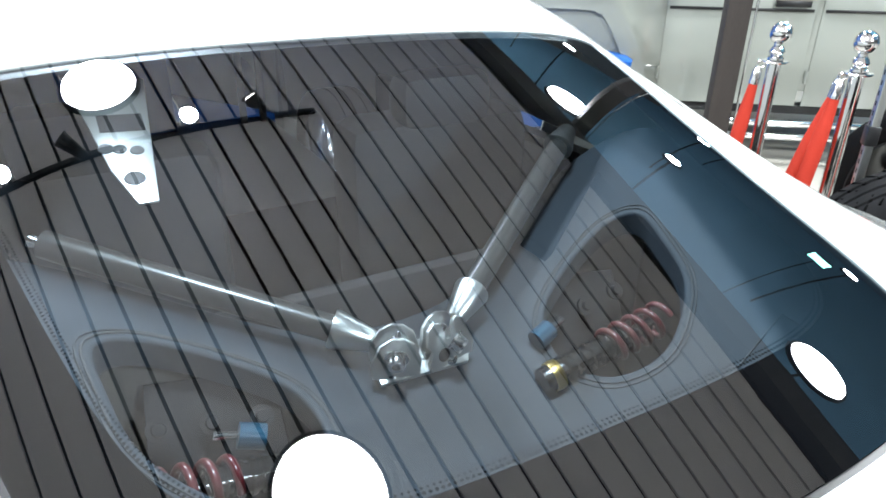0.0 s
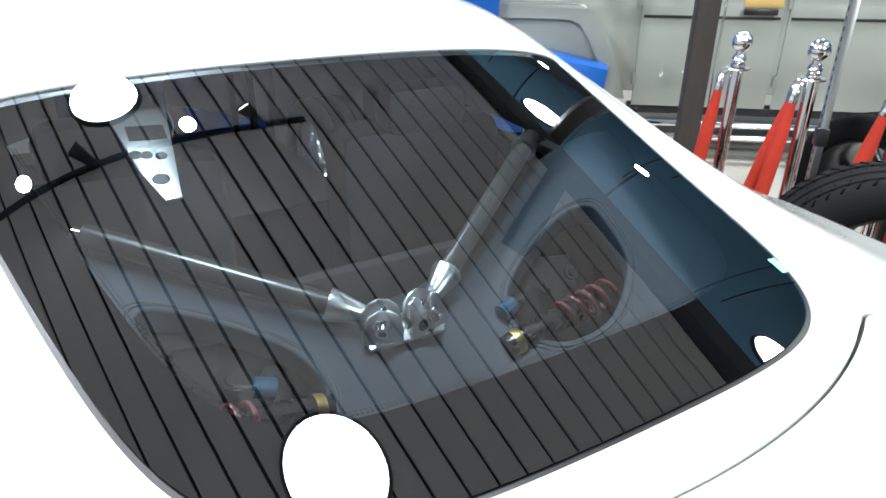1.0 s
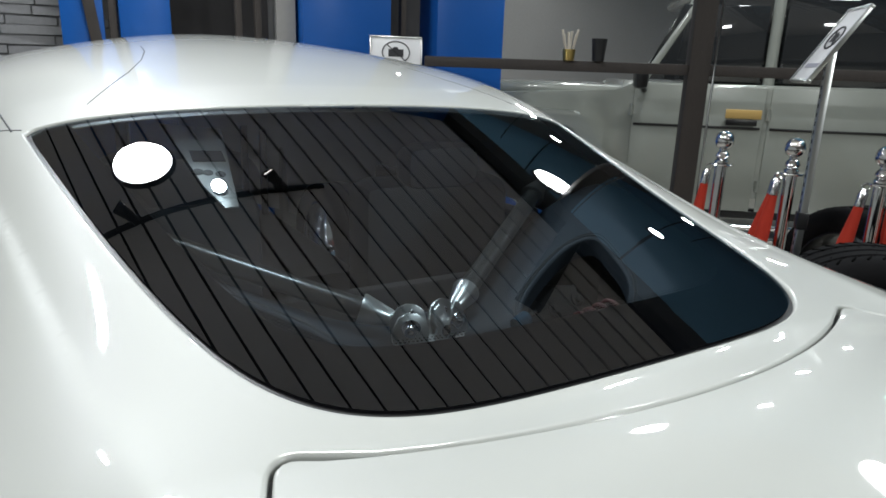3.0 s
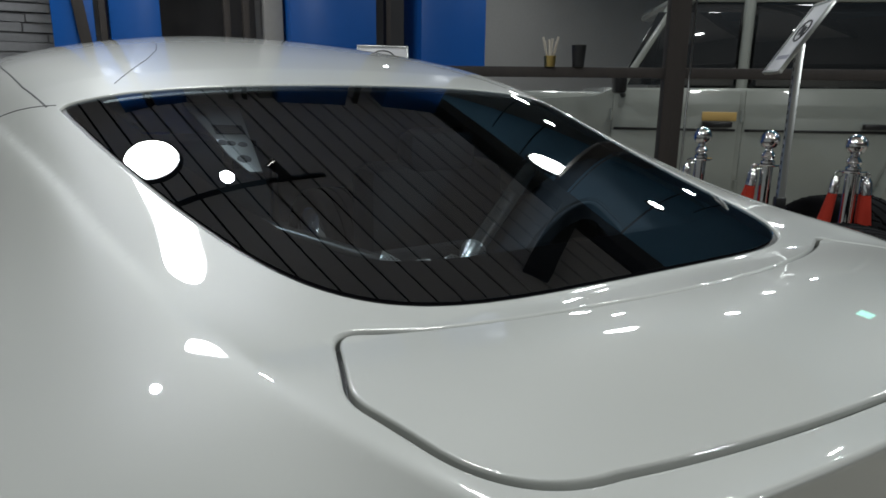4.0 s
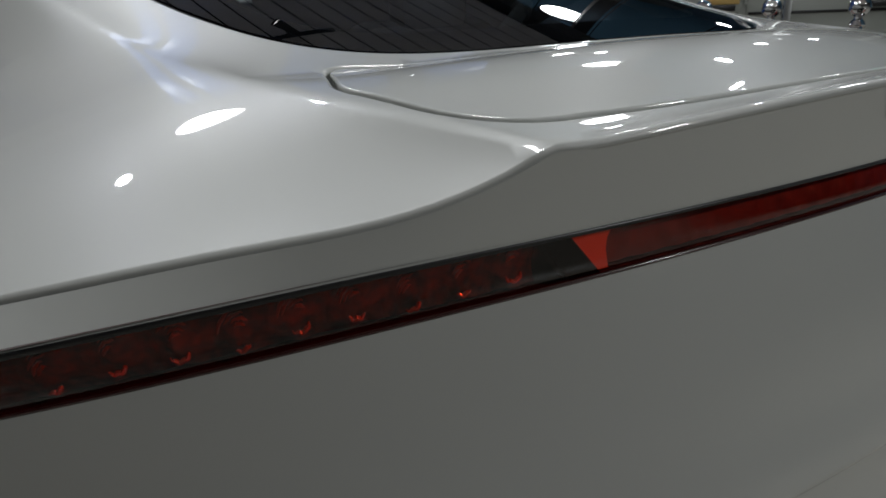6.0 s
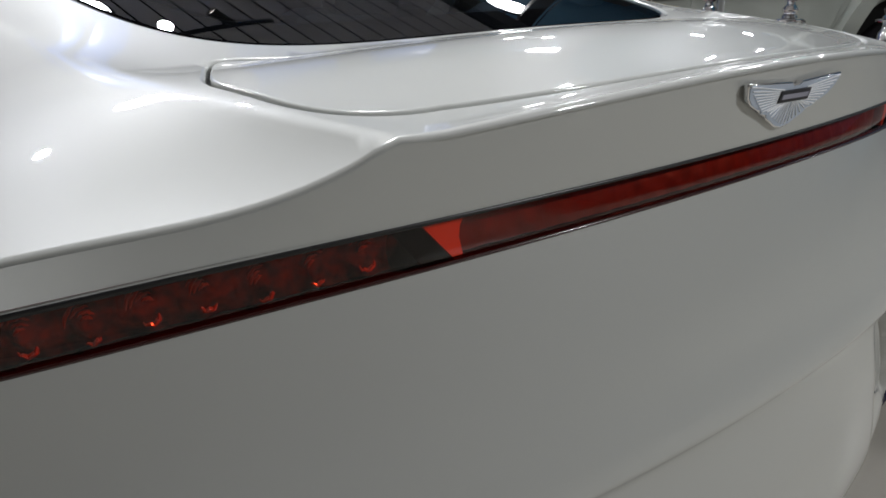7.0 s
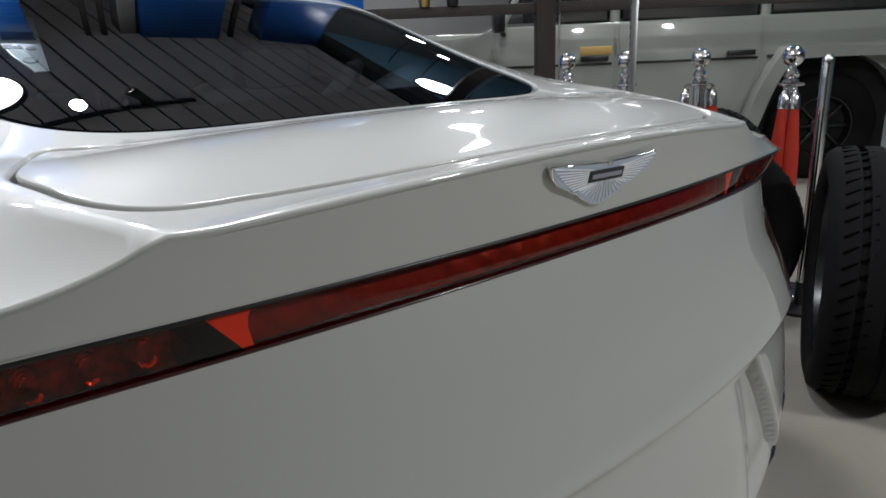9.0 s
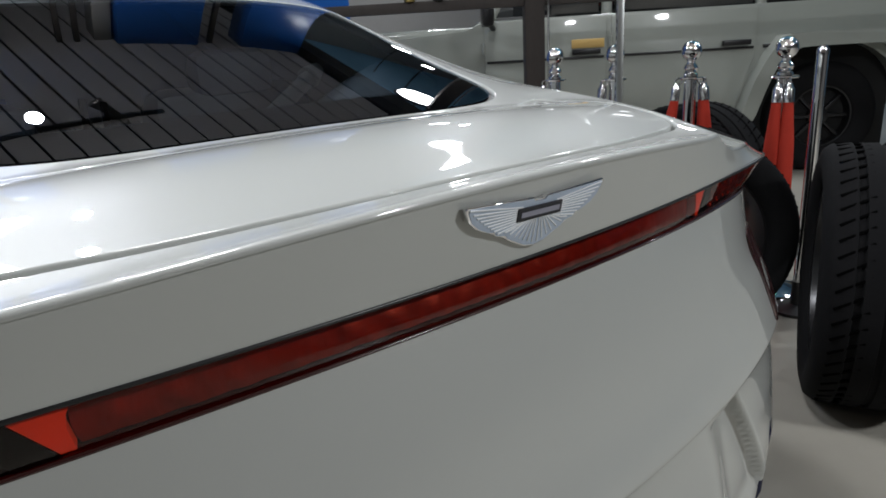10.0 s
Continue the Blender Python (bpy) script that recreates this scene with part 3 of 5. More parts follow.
# tail lamp strip: housing, reflector cells, divider, lens
def strip_point(x, v, depth):
    """A point on the lamp strip: x across, v from 0 at its foot to 1 at its top, depth into the car."""
    a = math.asin(max(-1, min(1, x / 0.978)))
    y0, D = STRIP_Y[2] + (STRIP_Y[0] - STRIP_Y[2]) * v, STRIP_Y[3] + (STRIP_Y[1] - STRIP_Y[3]) * v
    y = y0 + D * (1 - math.cos(a)) + float(sweep(x))
    n = Vector((math.sin(a) * D, -math.cos(a) * 0.978, 0)).normalized()
    return Vector((x, y, strip_low(x) + (strip_top(x) - strip_low(x)) * v)) - n * depth


tail_lamp = new("tail_lamp")
tail_lamp.parent = car
tagged(tail_lamp, "thin full-width dark red tail lamp strip")
SPAN = np.linspace(-0.90, 0.90, 181)


def ribbon(name, rows_, mat, parent, label="", xs=SPAN):
    V = [strip_point(x, v, d) for v, d in rows_ for x in xs]
    m = len(xs)
    F = [(r * m + k, r * m + k + 1, (r + 1) * m + k + 1, (r + 1) * m + k) for r in range(len(rows_) - 1) for k in range(m - 1)]
    return mesh_object(name, V, F, mat, parent, label)


ribbon("lamp_housing", [(-0.05, 0.0), (-0.02, 0.016), (0.05, 0.024), (0.97, 0.024), (1.02, 0.014), (1.05, 0.0)], M_REDDARK, tail_lamp, "black lamp housing")
ribbon("top_seal", [(0.90, 0.0005), (0.93, -0.001), (1.0, -0.001), (1.02, 0.003)], M_BLACK, tail_lamp, "black rubber seal above the lens")
lens = ribbon("lens", [(-0.02, 0.003), (0.0, 0.0008), (0.45, 0.0), (0.91, 0.0002)], M_REDLENS, tail_lamp, "glossy red lamp lens")
lens.visible_shadow = False
ribbon("lower_rim", [(-0.03, 0.001), (-0.01, -0.0005), (0.05, -0.0005), (0.07, 0.003)], M_REDDARK, tail_lamp, "dark red lower rim")


def lamp_cell(x, w, big):
    """A swirled reflector cup."""
    V, F = [], []
    nu, nv = 9, 7
    for j in range(nv):
        for i in range(nu):
            u, v = i / (nu - 1), j / (nv - 1)
            r = math.hypot(u - 0.5, (v - 0.45) * 0.9)
            dep = 0.0135 - (0.006 if big else 0.0025) * (1 - min(1, r / 0.55)) ** 2 - 0.0022 * math.sin(9 * u + 5 * v + x * 40) * math.sin(math.pi * u) * (1 if big else 0.5)
            V.append(strip_point(x + (u - 0.5) * w + 0.012 * (v - 0.5) ** 2 * (1 if x < 0 else -1), 0.06 + 0.82 * v, dep))
    for j in range(nv - 1):
        for i in range(nu - 1):
            F.append((j * nu + i, j * nu + i + 1, (j + 1) * nu + i + 1, (j + 1) * nu + i))
    c = mesh_object("reflector_cell", V, F, M_REDCELL if big else M_REDMILD, tail_lamp)
    if not big:
        return
    # glints modelled as brighter red tubes: a hooked flare at the cup's foot, faint swirls over it
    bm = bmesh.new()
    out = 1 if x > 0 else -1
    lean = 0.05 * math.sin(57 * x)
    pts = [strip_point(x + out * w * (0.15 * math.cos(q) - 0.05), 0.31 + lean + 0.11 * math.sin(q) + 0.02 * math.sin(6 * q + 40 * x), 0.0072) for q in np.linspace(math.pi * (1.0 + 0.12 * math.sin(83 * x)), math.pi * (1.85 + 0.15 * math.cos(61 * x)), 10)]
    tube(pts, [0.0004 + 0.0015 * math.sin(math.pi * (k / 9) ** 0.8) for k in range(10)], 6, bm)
    part("crescent_glint", bm, M_REDBRIGHT, c)
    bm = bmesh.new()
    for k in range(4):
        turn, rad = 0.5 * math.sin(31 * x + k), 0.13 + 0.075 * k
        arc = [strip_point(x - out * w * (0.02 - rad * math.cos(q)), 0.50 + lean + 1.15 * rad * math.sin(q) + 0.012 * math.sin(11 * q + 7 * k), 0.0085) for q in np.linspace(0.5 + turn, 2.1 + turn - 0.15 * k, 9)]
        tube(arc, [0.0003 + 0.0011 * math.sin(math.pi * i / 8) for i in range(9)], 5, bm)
    part("swirl_glint", bm, M_REDFAN, c)


for sx in (-1, 1):
    for k in range(14):
        lamp_cell(sx * (0.405 + 0.034 * k), 0.0342, True)
for k in range(17):
    lamp_cell(-0.3152 + 0.0394 * k, 0.0396, False)
for sx in (-1, 1):
    bm = bmesh.new()
    quad = [(sx * 0.340, 0.02), (sx * 0.364, 0.02), (sx * 0.388, 0.92), (sx * 0.366, 0.92)]
    lo = [bm.verts.new(strip_point(x, v, 0.002)) for x, v in quad]
    hi = [bm.verts.new(strip_point(x, v, 0.024)) for x, v in quad]
    bm.faces.new(lo)
    bm.faces.new(hi[::-1])
    for k in range(4):
        bm.faces.new((lo[k], lo[(k + 1) % 4], hi[(k + 1) % 4], hi[k]))
    part("lamp_divider", bm, M_GROOVE, tail_lamp, "black slanted lamp divider", smooth=False)
    quad = [(sx * 0.334, 0.10), (sx * 0.344, 0.10), (sx * 0.365, 0.90), (sx * 0.332, 0.90), (sx * 0.3355, 0.72), (sx * 0.3365, 0.5), (sx * 0.3350, 0.26)]
    bm = bmesh.new()
    lo = [bm.verts.new(strip_point(x, v, 0.004)) for x, v in quad]
    hi = [bm.verts.new(strip_point(x, v, 0.016)) for x, v in quad]
    bm.faces.new(lo)
    bm.faces.new(hi[::-1])
    for k in range(len(quad)):
        j = (k + 1) % len(quad)
        bm.faces.new((lo[k], lo[j], hi[j], hi[k]))
    part("side_reflector", bm, M_ORANGE, tail_lamp, "bright orange-red reflector block", smooth=False)


# winged badge: plain shapes only
def build_badge():
    badge = new("badge")
    badge.parent = car
    tagged(badge, "chrome winged badge with a dark centre bar")
    c = Vector((0.013, 0.0298, 0.9155))
    up = Vector((0, -0.24, 1)).normalized()
    rt = Vector((1, 0.005, -0.030)).normalized()
    m = Matrix((rt, up, rt.cross(up))).transposed().to_4x4()
    m.translation = c
    right = [(0.0, 0.0125), (0.006, 0.0125), (0.008, 0.0150), (0.0745, 0.0180), (0.0755, 0.0150), (0.0715, 0.0065), (0.064, 0.0), (0.054, -0.0045), (0.046, -0.0065), (0.044, -0.0095), (0.034, -0.0115), (0.031, -0.0150), (0.0215, -0.0195), (0.0115, -0.0245), (0.0, -0.0265)]
    right = [(x * 1.07, y * 1.08) for x, y in right]
    outline = right[::-1] + [(-x, y) for x, y in right[1:-1]]
    part("wing_plate", prism(outline, 0.0045, m, bevel=0.0008), M_CHROME, badge, "bright chrome wing plate")
    inner = [(x * 0.965, y * 0.94 - 0.0001) for x, y in outline]
    part("enamel", prism(inner, 0.0006, m @ Matrix.Translation((0, 0, 0.0046))), M_ENAMEL, badge, "pale blue enamel")
    # feather ribs: a long row above, a short fan below
    for s_ in (-1, 1):
        for k in range(9):
            u = k / 8
            a = Vector((s_ * (0.020 - 0.004 * u), 0.010 - 0.013 * u, 0.0053))
            e = Vector((s_ * (0.0775 - 0.032 * u), 0.0172 - 0.0252 * u ** 0.85, 0.0053))
            part("feather_rib", tube([m @ a, m @ e], 0.0008, 6), M_SILVERRIB, badge)
        for k in range(6):
            u = k / 5
            a = Vector((s_ * (0.012 - 0.010 * u), -0.002, 0.0053))
            e = Vector((s_ * (0.031 - 0.028 * u), -0.0115 - 0.0125 * u ** 0.8, 0.0053))
            part("feather_rib", tube([m @ a, m @ e], 0.0008, 6), M_SILVERRIB, badge)
        pts = [Vector((s_ * x, y, 0.0053)) for x, y in ((0.018, -0.0035), (0.030, -0.0075), (0.037, -0.0085))]
        part("feather_band", tube([m @ p for p in pts], 0.0008, 6), M_SILVERRIB, badge)
    part("centre_bar", prism([(-0.026, -0.0015), (0.026, -0.0015), (0.026, 0.0095), (-0.026, 0.0095)], 0.002, m @ Matrix.Translation((0, 0, 0.0050)), bevel=0.0004), M_INK, badge, "dark name bar")
    part("bar_line", prism([(-0.0225, 0.0018), (0.0225, 0.0018), (0.0225, 0.0062), (-0.0225, 0.0062)], 0.0004, m @ Matrix.Translation((0, 0, 0.0071))), M_GREYINK, badge, "plain grey bar")


build_badge()


# wheels, sills and closed underside of the coupe
def wheel_into(thing, m, R=0.34, W=0.25, rim=0.25, spokes=10, tread=True, tyre_label="", rim_mat=None):
    """A tyre and an open-spoke rim about local z."""
    rim_mat = rim_mat or M_STEEL
    w = W / 2
    prof = [(rim, -w * 0.80), (rim + 0.012, -w * 0.92), (R * 0.86, -w), (R * 0.95, -w * 0.93), (R * 0.985, -w * 0.8)]
    for g in (-0.45, -0.02, 0.42):
        prof += [(R * 0.995, w * (g - 0.07)), (R - 0.009, w * (g - 0.05)), (R - 0.009, w * (g + 0.05)), (R * 0.995, w * (g + 0.07))]
    prof += [(R * 0.985, w * 0.8), (R * 0.95, w * 0.93), (R * 0.86, w), (rim + 0.012, w * 0.92), (rim, w * 0.80), (rim, -w * 0.80)]
    tyre = part("tyre", lathe(prof, 64, m), M_RUBBER, thing, tyre_label, angle=50)
    if tread:
        # cut-looking sipes: thin dark blocks sunk into the tread
        bm = bmesh.new()
        for k in range(56):
            a = 2 * math.pi * k / 56
            for side in (-1, 1):
                t = m @ Matrix.Rotation(a + side * 0.02, 4, "Z") @ Matrix.Translation((R * 0.990, 0, side * w * 0.50)) @ Matrix.Rotation(side * 0.5, 4, "X")
                box_into(bm, (-0.006, -0.0034, -w * 0.3), (0.0012, 0.0034, w * 0.3), 0, t)
        tagged(part("tread_sipes", bm, M_GROOVE, tyre, smooth=False), "dark tread grooves", kind="stuff")
    r = part("rim", lathe([(rim, -w * 0.8), (rim - 0.008, -w * 0.8), (rim - 0.02, -w * 0.5), (rim - 0.02, w * 0.5), (rim - 0.008, w * 0.8), (rim + 0.004, w * 0.82)], 64, m), rim_mat, thing)
    for k in range(spokes):
        t = m @ Matrix.Rotation(2 * math.pi * k / spokes, 4, "Z")
        part("spoke", box((0.04, -0.011, w * 0.35), (rim - 0.012, 0.011, w * 0.62), 0.004, t), rim_mat, r)
    part("hub", lathe([(0, w * 0.2), (0.07, w * 0.2), (0.07, w * 0.6), (0.045, w * 0.68), (0, w * 0.68)], 32, m), rim_mat, thing)


for x in (-0.83, 0.83):
    for y in (0.78, 3.3):
        wh = new("wheel")
        wh.parent = car
        wheel_into(wh, Matrix.Translation((x, y, FLOOR + 0.365)) @ Matrix.Rotation(radians(90 if x > 0 else -90), 4, "Y"), 0.365, 0.27, 0.26, tread=False)
part("underbody", box((-0.70, 0.25, 0.04), (0.70, 4.2, 0.30), 0.02), M_BLACK, car)
V, F = [], []
st = np.linspace(0, 1, 14)
for i, u in enumerate(st):
    y = 2.33 + 2.0 * u
    for a in np.linspace(0, math.pi, 25):
        xx = (0.955 - 0.25 * u**3) * math.copysign(abs(math.cos(a)) ** 0.55, math.cos(a))
        w = 1 - (1 - u) ** 0.6
        sn = abs(math.sin(a))
        roof = 0.30 + (float(top_z(xx, 2.33)) - 0.304) * min(1, sn * 4)
        zz = roof * (1 - w) + (0.30 + 0.42 * sn**0.5) * w
        V.append((xx, y, zz))
for i in range(13):
    for k in range(24):
        F.append((i * 25 + k, (i + 1) * 25 + k, (i + 1) * 25 + k + 1, i * 25 + k + 1))
c = len(V)
V.append((0, 4.36, 0.5))
for k in range(24):
    F.append((13 * 25 + k, 13 * 25 + k + 1, c))
mesh_object("front_body", V, F, M_PAINT, car)

# roof seam and pillar seams, sunk to half their width
def seam(name, pts, rad):
    line = [p for a, b in zip(pts[:-1], pts[1:]) for p in np.linspace(a, b, 8)[:-1]] + [np.array(pts[-1])]
    part(name, tube([(x, y, float(top_z(x, y)) - 0.4 * rad) for x, y in line], rad, 6), M_SEAM, car)


for sx in (-1, 1):
    seam("roof_seam", [(sx * x, y) for x, y in ((0.455, 1.24), (0.424, 1.297), (0.366, 1.42), (0.325, 1.54), (0.302, 1.66), (0.298, 1.75))], 0.0013)
    seam("pillar_seam", [(sx * x, y) for x, y in ((0.569, 1.198), (0.598, 1.36), (0.626, 1.59), (0.64, 1.8))], 0.0018)
    seam("pillar_seam", [(sx * x, y) for x, y in ((0.555, 1.19), (0.60, 1.236), (0.635, 1.277), (0.68, 1.32))], 0.0013)


# ---- under the rear glass ----
def leather_z(x, y):
    ax = np.abs(x) - 0.1
    z = 0.772 + 0.5 * 0.5 * (ax + np.sqrt(ax * ax + 0.0016)) + 0.35 * (y - 0.7) - 0.5 * 0.5 * (y - 0.85 + np.sqrt((y - 0.85) ** 2 + 0.0009))
    return smin(z, top_z(x, y) - 0.045, 0.03)


def leather_n(x, y, e=0.002):
    zx = (leather_z(x + e, y) - leather_z(x - e, y)) / (2 * e)
    zy = (leather_z(x, y + e) - leather_z(x, y - e)) / (2 * e)
    n = np.stack([-zx, -zy, np.ones_like(zx)], -1)
    return n / np.linalg.norm(n, axis=-1, keepdims=True)


def blob(pts, n=12):
    """Closed smooth loop through points."""
    p = np.array(pts, float)
    out = []
    for i in range(len(p)):
        a, b, c_, d = p[i - 1], p[i], p[(i + 1) % len(p)], p[(i + 2) % len(p)]
        for k in range(n):
            u = k / n
            out.append(0.5 * (2 * b + (c_ - a) * u + (2 * a - 5 * b + 4 * c_ - d) * u * u + (3 * b - a - 3 * c_ + d) * u**3))
    return np.array(out)


CUT = blob([(0.345, 0.835), (0.345, 0.78), (0.322, 0.703), (0.250, 0.655), (0.175, 0.672), (0.135, 0.735), (0.150, 0.80), (0.211, 0.838), (0.296, 0.860)]) + np.array([0.022, 0])
shelf_outer = [(-0.46, 0.50), (-0.30, 0.43), (0.0, 0.41), (0.30, 0.43), (0.46, 0.50), (0.52, 0.75), (0.53, 1.0), (0.42, 1.05), (0.30, 1.0), (0.199, 0.955), (0.10, 0.932), (0.0, 0.922), (-0.10, 0.932), (-0.199, 0.955), (-0.30, 1.0), (-0.42, 1.05), (-0.53, 1.0), (-0.52, 0.75)]
shelf = sheet("rear_shelf", resample(blob(shelf_outer, 6), 0.02), [resample(CUT, 0.008), resample(CUT * np.array([-1, 1]), 0.008)], leather_z, leather_n, 0.022, M_LEATHER, car, "grey leather rear shelf with two cut-outs", roll=0.006, depth=0.03)
for sx in (-1, 1):
    for grow, rad in ((1.05, 0.0016), (1.10, 0.0011)):
        cen = CUT.mean(0)
        ring = (cen + (CUT - cen) * grow) * np.array([sx, 1])
        part("piping", tube([(x, y, float(leather_z(x, y)) + 0.0004) for x, y in ring[::2]], rad, 6, closed=True), M_SEAM, shelf, "stitched piping")
    edge = [(sx * x, y) for x, y in ((0.42, 0.51), (0.40, 0.60), (0.30, 0.585), (0.15, 0.565), (0.02, 0.56))]
    part("shelf_seam", tube([(x, y, float(leather_z(x, y)) + 0.0003) for x, y in edge], 0.0012, 6), M_SEAM, shelf, "stitched seam")

# dark well round the springs and cabin behind the shelf
WELL = [(-0.5, 0.54), (0.5, 0.54)] + [(x, float(leather_z(x, 0.87)) - 0.022) for x in np.linspace(0.5, -0.5, 21)]
part("well_back", prism(WELL, 0.012, Matrix.Translation((0, 0.885, 0)) @ Matrix.Rotation(radians(90), 4, "X")), M_GREYPAINT, car)
part("spring_well", box((-0.50, 0.40, 0.50), (0.50, 1.0, 0.54)), M_GREYPAINT, car)
for sx in (-1, 1):
    side = [(y, 0.54) for y in (0.50, 0.88)] + [(y, float(leather_z(0.435, y)) - 0.026) for y in np.linspace(0.88, 0.50, 9)]
    part("well_side", prism(side, 0.012, Matrix(((0, 0, 1, sx * 0.435), (1, 0, 0, 0), (0, 1, 0, 0), (0, 0, 0, 1)))), M_GREYPAINT, car)
    part("well_plate", prism([(0, 0), (0.16, 0), (0.16, 0.12), (0.02, 0.14)], 0.006, Matrix.Translation((sx * 0.27 - 0.08, 0.80, 0.74)) @ Matrix.Rotation(radians(62), 4, "X"), bevel=0.002), M_CARPET, car, "dark bolted plate")
    for k in range(4):
        a = Vector((sx * (0.16 + 0.055 * k), 0.815, 0.80 + 0.012 * k))
        part("well_bolt", lathe([(0, 0.006), (0.007, 0.006), (0.008, 0), (0.014, 0), (0.014, -0.004)], 12, along(a, a + Vector((0, -0.6, 0.5)))), M_CARPET, car)


def coil_over(sx):
    d = new("coil_over")
    d.parent = car
    tagged(d, "red coil spring damper with a ribbed silver body")
    off = 0.136 if sx > 0 else 0.186
    a, b = Vector((sx * off, 0.716, 0.810)), Vector((sx * (off + 0.155), 0.710, 0.845))
    fwd = along(a, b)
    L = (b - a).length
    prof = [(0, -0.02), (0.018, -0.02), (0.018, 0.0)]
    for k in range(9):
        z = 0.004 + k * 0.0125
        prof += [(0.0195, z), (0.0195, z + 0.005), (0.0160, z + 0.0065), (0.0160, z + 0.011)]
    prof += [(0.016, 0.117), (0.009, 0.121), (0.009, L), (0, L)]
    part("damper_body", lathe(prof, 28, fwd), M_RIB, d)
    part("collar", lathe([(0.016, -0.008), (0.0195, -0.008), (0.0205, 0.0), (0.0195, 0.006), (0.016, 0.006)], 32, fwd), M_BRASS, d, "brass preload collar")
    pts = []
    for k in range(121):
        u = k / 120
        ang = 2 * math.pi * 4.4 * u
        pts.append(fwd @ Vector((0.0215 * math.cos(ang), 0.0215 * math.sin(ang), 0.085 + (L + 0.02 - 0.085) * u)))
    part("spring", tube(pts, 0.0045, 10), M_REDSPRING, d, "glossy red coil spring")
    p = Vector((0.140, 0.765, 0.832)) if sx > 0 else Vector((-0.228, 0.748, 0.838))
    part("reservoir", rod(p, p + Vector((sx * 0.026, 0.006, 0.008)), 0.014), M_BLUEANOD, d, "blue anodised reservoir")
    part("valve", rod(p + Vector((sx * 0.026, 0.006, 0.008)), p + Vector((sx * 0.05, 0.01, 0.014)), 0.005), M_STEEL, d)


coil_over(-1)
coil_over(1)


# strut brace
def strut(sx):
    s_ = new("brace_strut")
    s_.parent = car
    tagged(s_, "carbon-fibre brace tube with aluminium cone ends")
    a = Vector((-0.004 + sx * 0.094, 0.858, 0.868))
    b = Vector((sx * 0.396 - 0.004, 1.046, 1.005 if sx > 0 else 0.978))
    dirn = (b - a).normalized()
    part("carbon_tube", rod(a - dirn * 0.005, b, 0.0175, 24), M_CARBON, s_, "woven carbon-fibre tube")
    m = along(a + dirn * 0.012, a - dirn)
    part("end_cone", lathe([(0, 0), (0.0250, 0), (0.0255, 0.004), (0.0145, 0.052), (0.0125, 0.056), (0, 0.056)], 32, m), M_ALU, s_, "satin aluminium end cone")
    part("lock_nut", lathe([(0, 0.056), (0.0075, 0.056), (0.0075, 0.064), (0, 0.064)], 6, m), M_BRASS, s_, "brass lock nut")
    part("rod_end", rod(m @ Vector((0, 0, 0.06)), m @ Vector((0, 0, 0.086)), 0.0045), M_STEEL, s_)
    part("ball_joint", lathe([(0.004, -0.007), (0.013, -0.006), (0.0145, 0), (0.013, 0.006), (0.004, 0.007)], 24, Matrix.Translation(m @ Vector((0, 0, 0.096))) @ Matrix.Rotation(radians(62), 4, "X") @ Matrix.Rotation(sx * 0.5, 4, "Y")), M_STEEL, s_)
    m2 = along(b - dirn * 0.03, b + dirn)
    if sx > 0:
        part("end_cone", lathe([(0, 0), (0.0255, 0), (0.025, 0.006), (0.0145, 0.05), (0, 0.05)], 32, m2), M_ALU, s_)
    else:
        part("end_pin", lathe([(0, 0.03), (0.007, 0.03), (0.009, 0.045), (0, 0.05)], 16, m2), M_STEEL, s_)


strut(-1)
strut(1)
brk = new("brace_bracket")
brk.parent = car
tagged(brk, "machined aluminium bracket with socket bolts")
base = Matrix.Translation((-0.014, 0.806, 0.824)) @ Matrix.Rotation(radians(24), 4, "X")
part("base_plate", prism([(-0.062, -0.018), (0.060, -0.022), (0.072, 0.0), (0.05, 0.03), (-0.04, 0.03), (-0.062, 0.006)], 0.008, base, bevel=0.0015), M_ALU, brk)
ARCH = [(-0.030, 0.0), (0.030, 0.0), (0.032, 0.02), (0.022, 0.042), (0.008, 0.050), (-0.008, 0.050), (-0.022, 0.042), (-0.032, 0.02)]
CLEVIS = [(-0.036, -0.002), (0.032, -0.004), (0.038, 0.012), (0.026, 0.050), (0.016, 0.056), (0.009, 0.050), (0.004, 0.031), (-0.005, 0.031), (-0.008, 0.055), (-0.018, 0.060), (-0.029, 0.054), (-0.034, 0.034), (-0.026, 0.022), (-0.036, 0.010)]
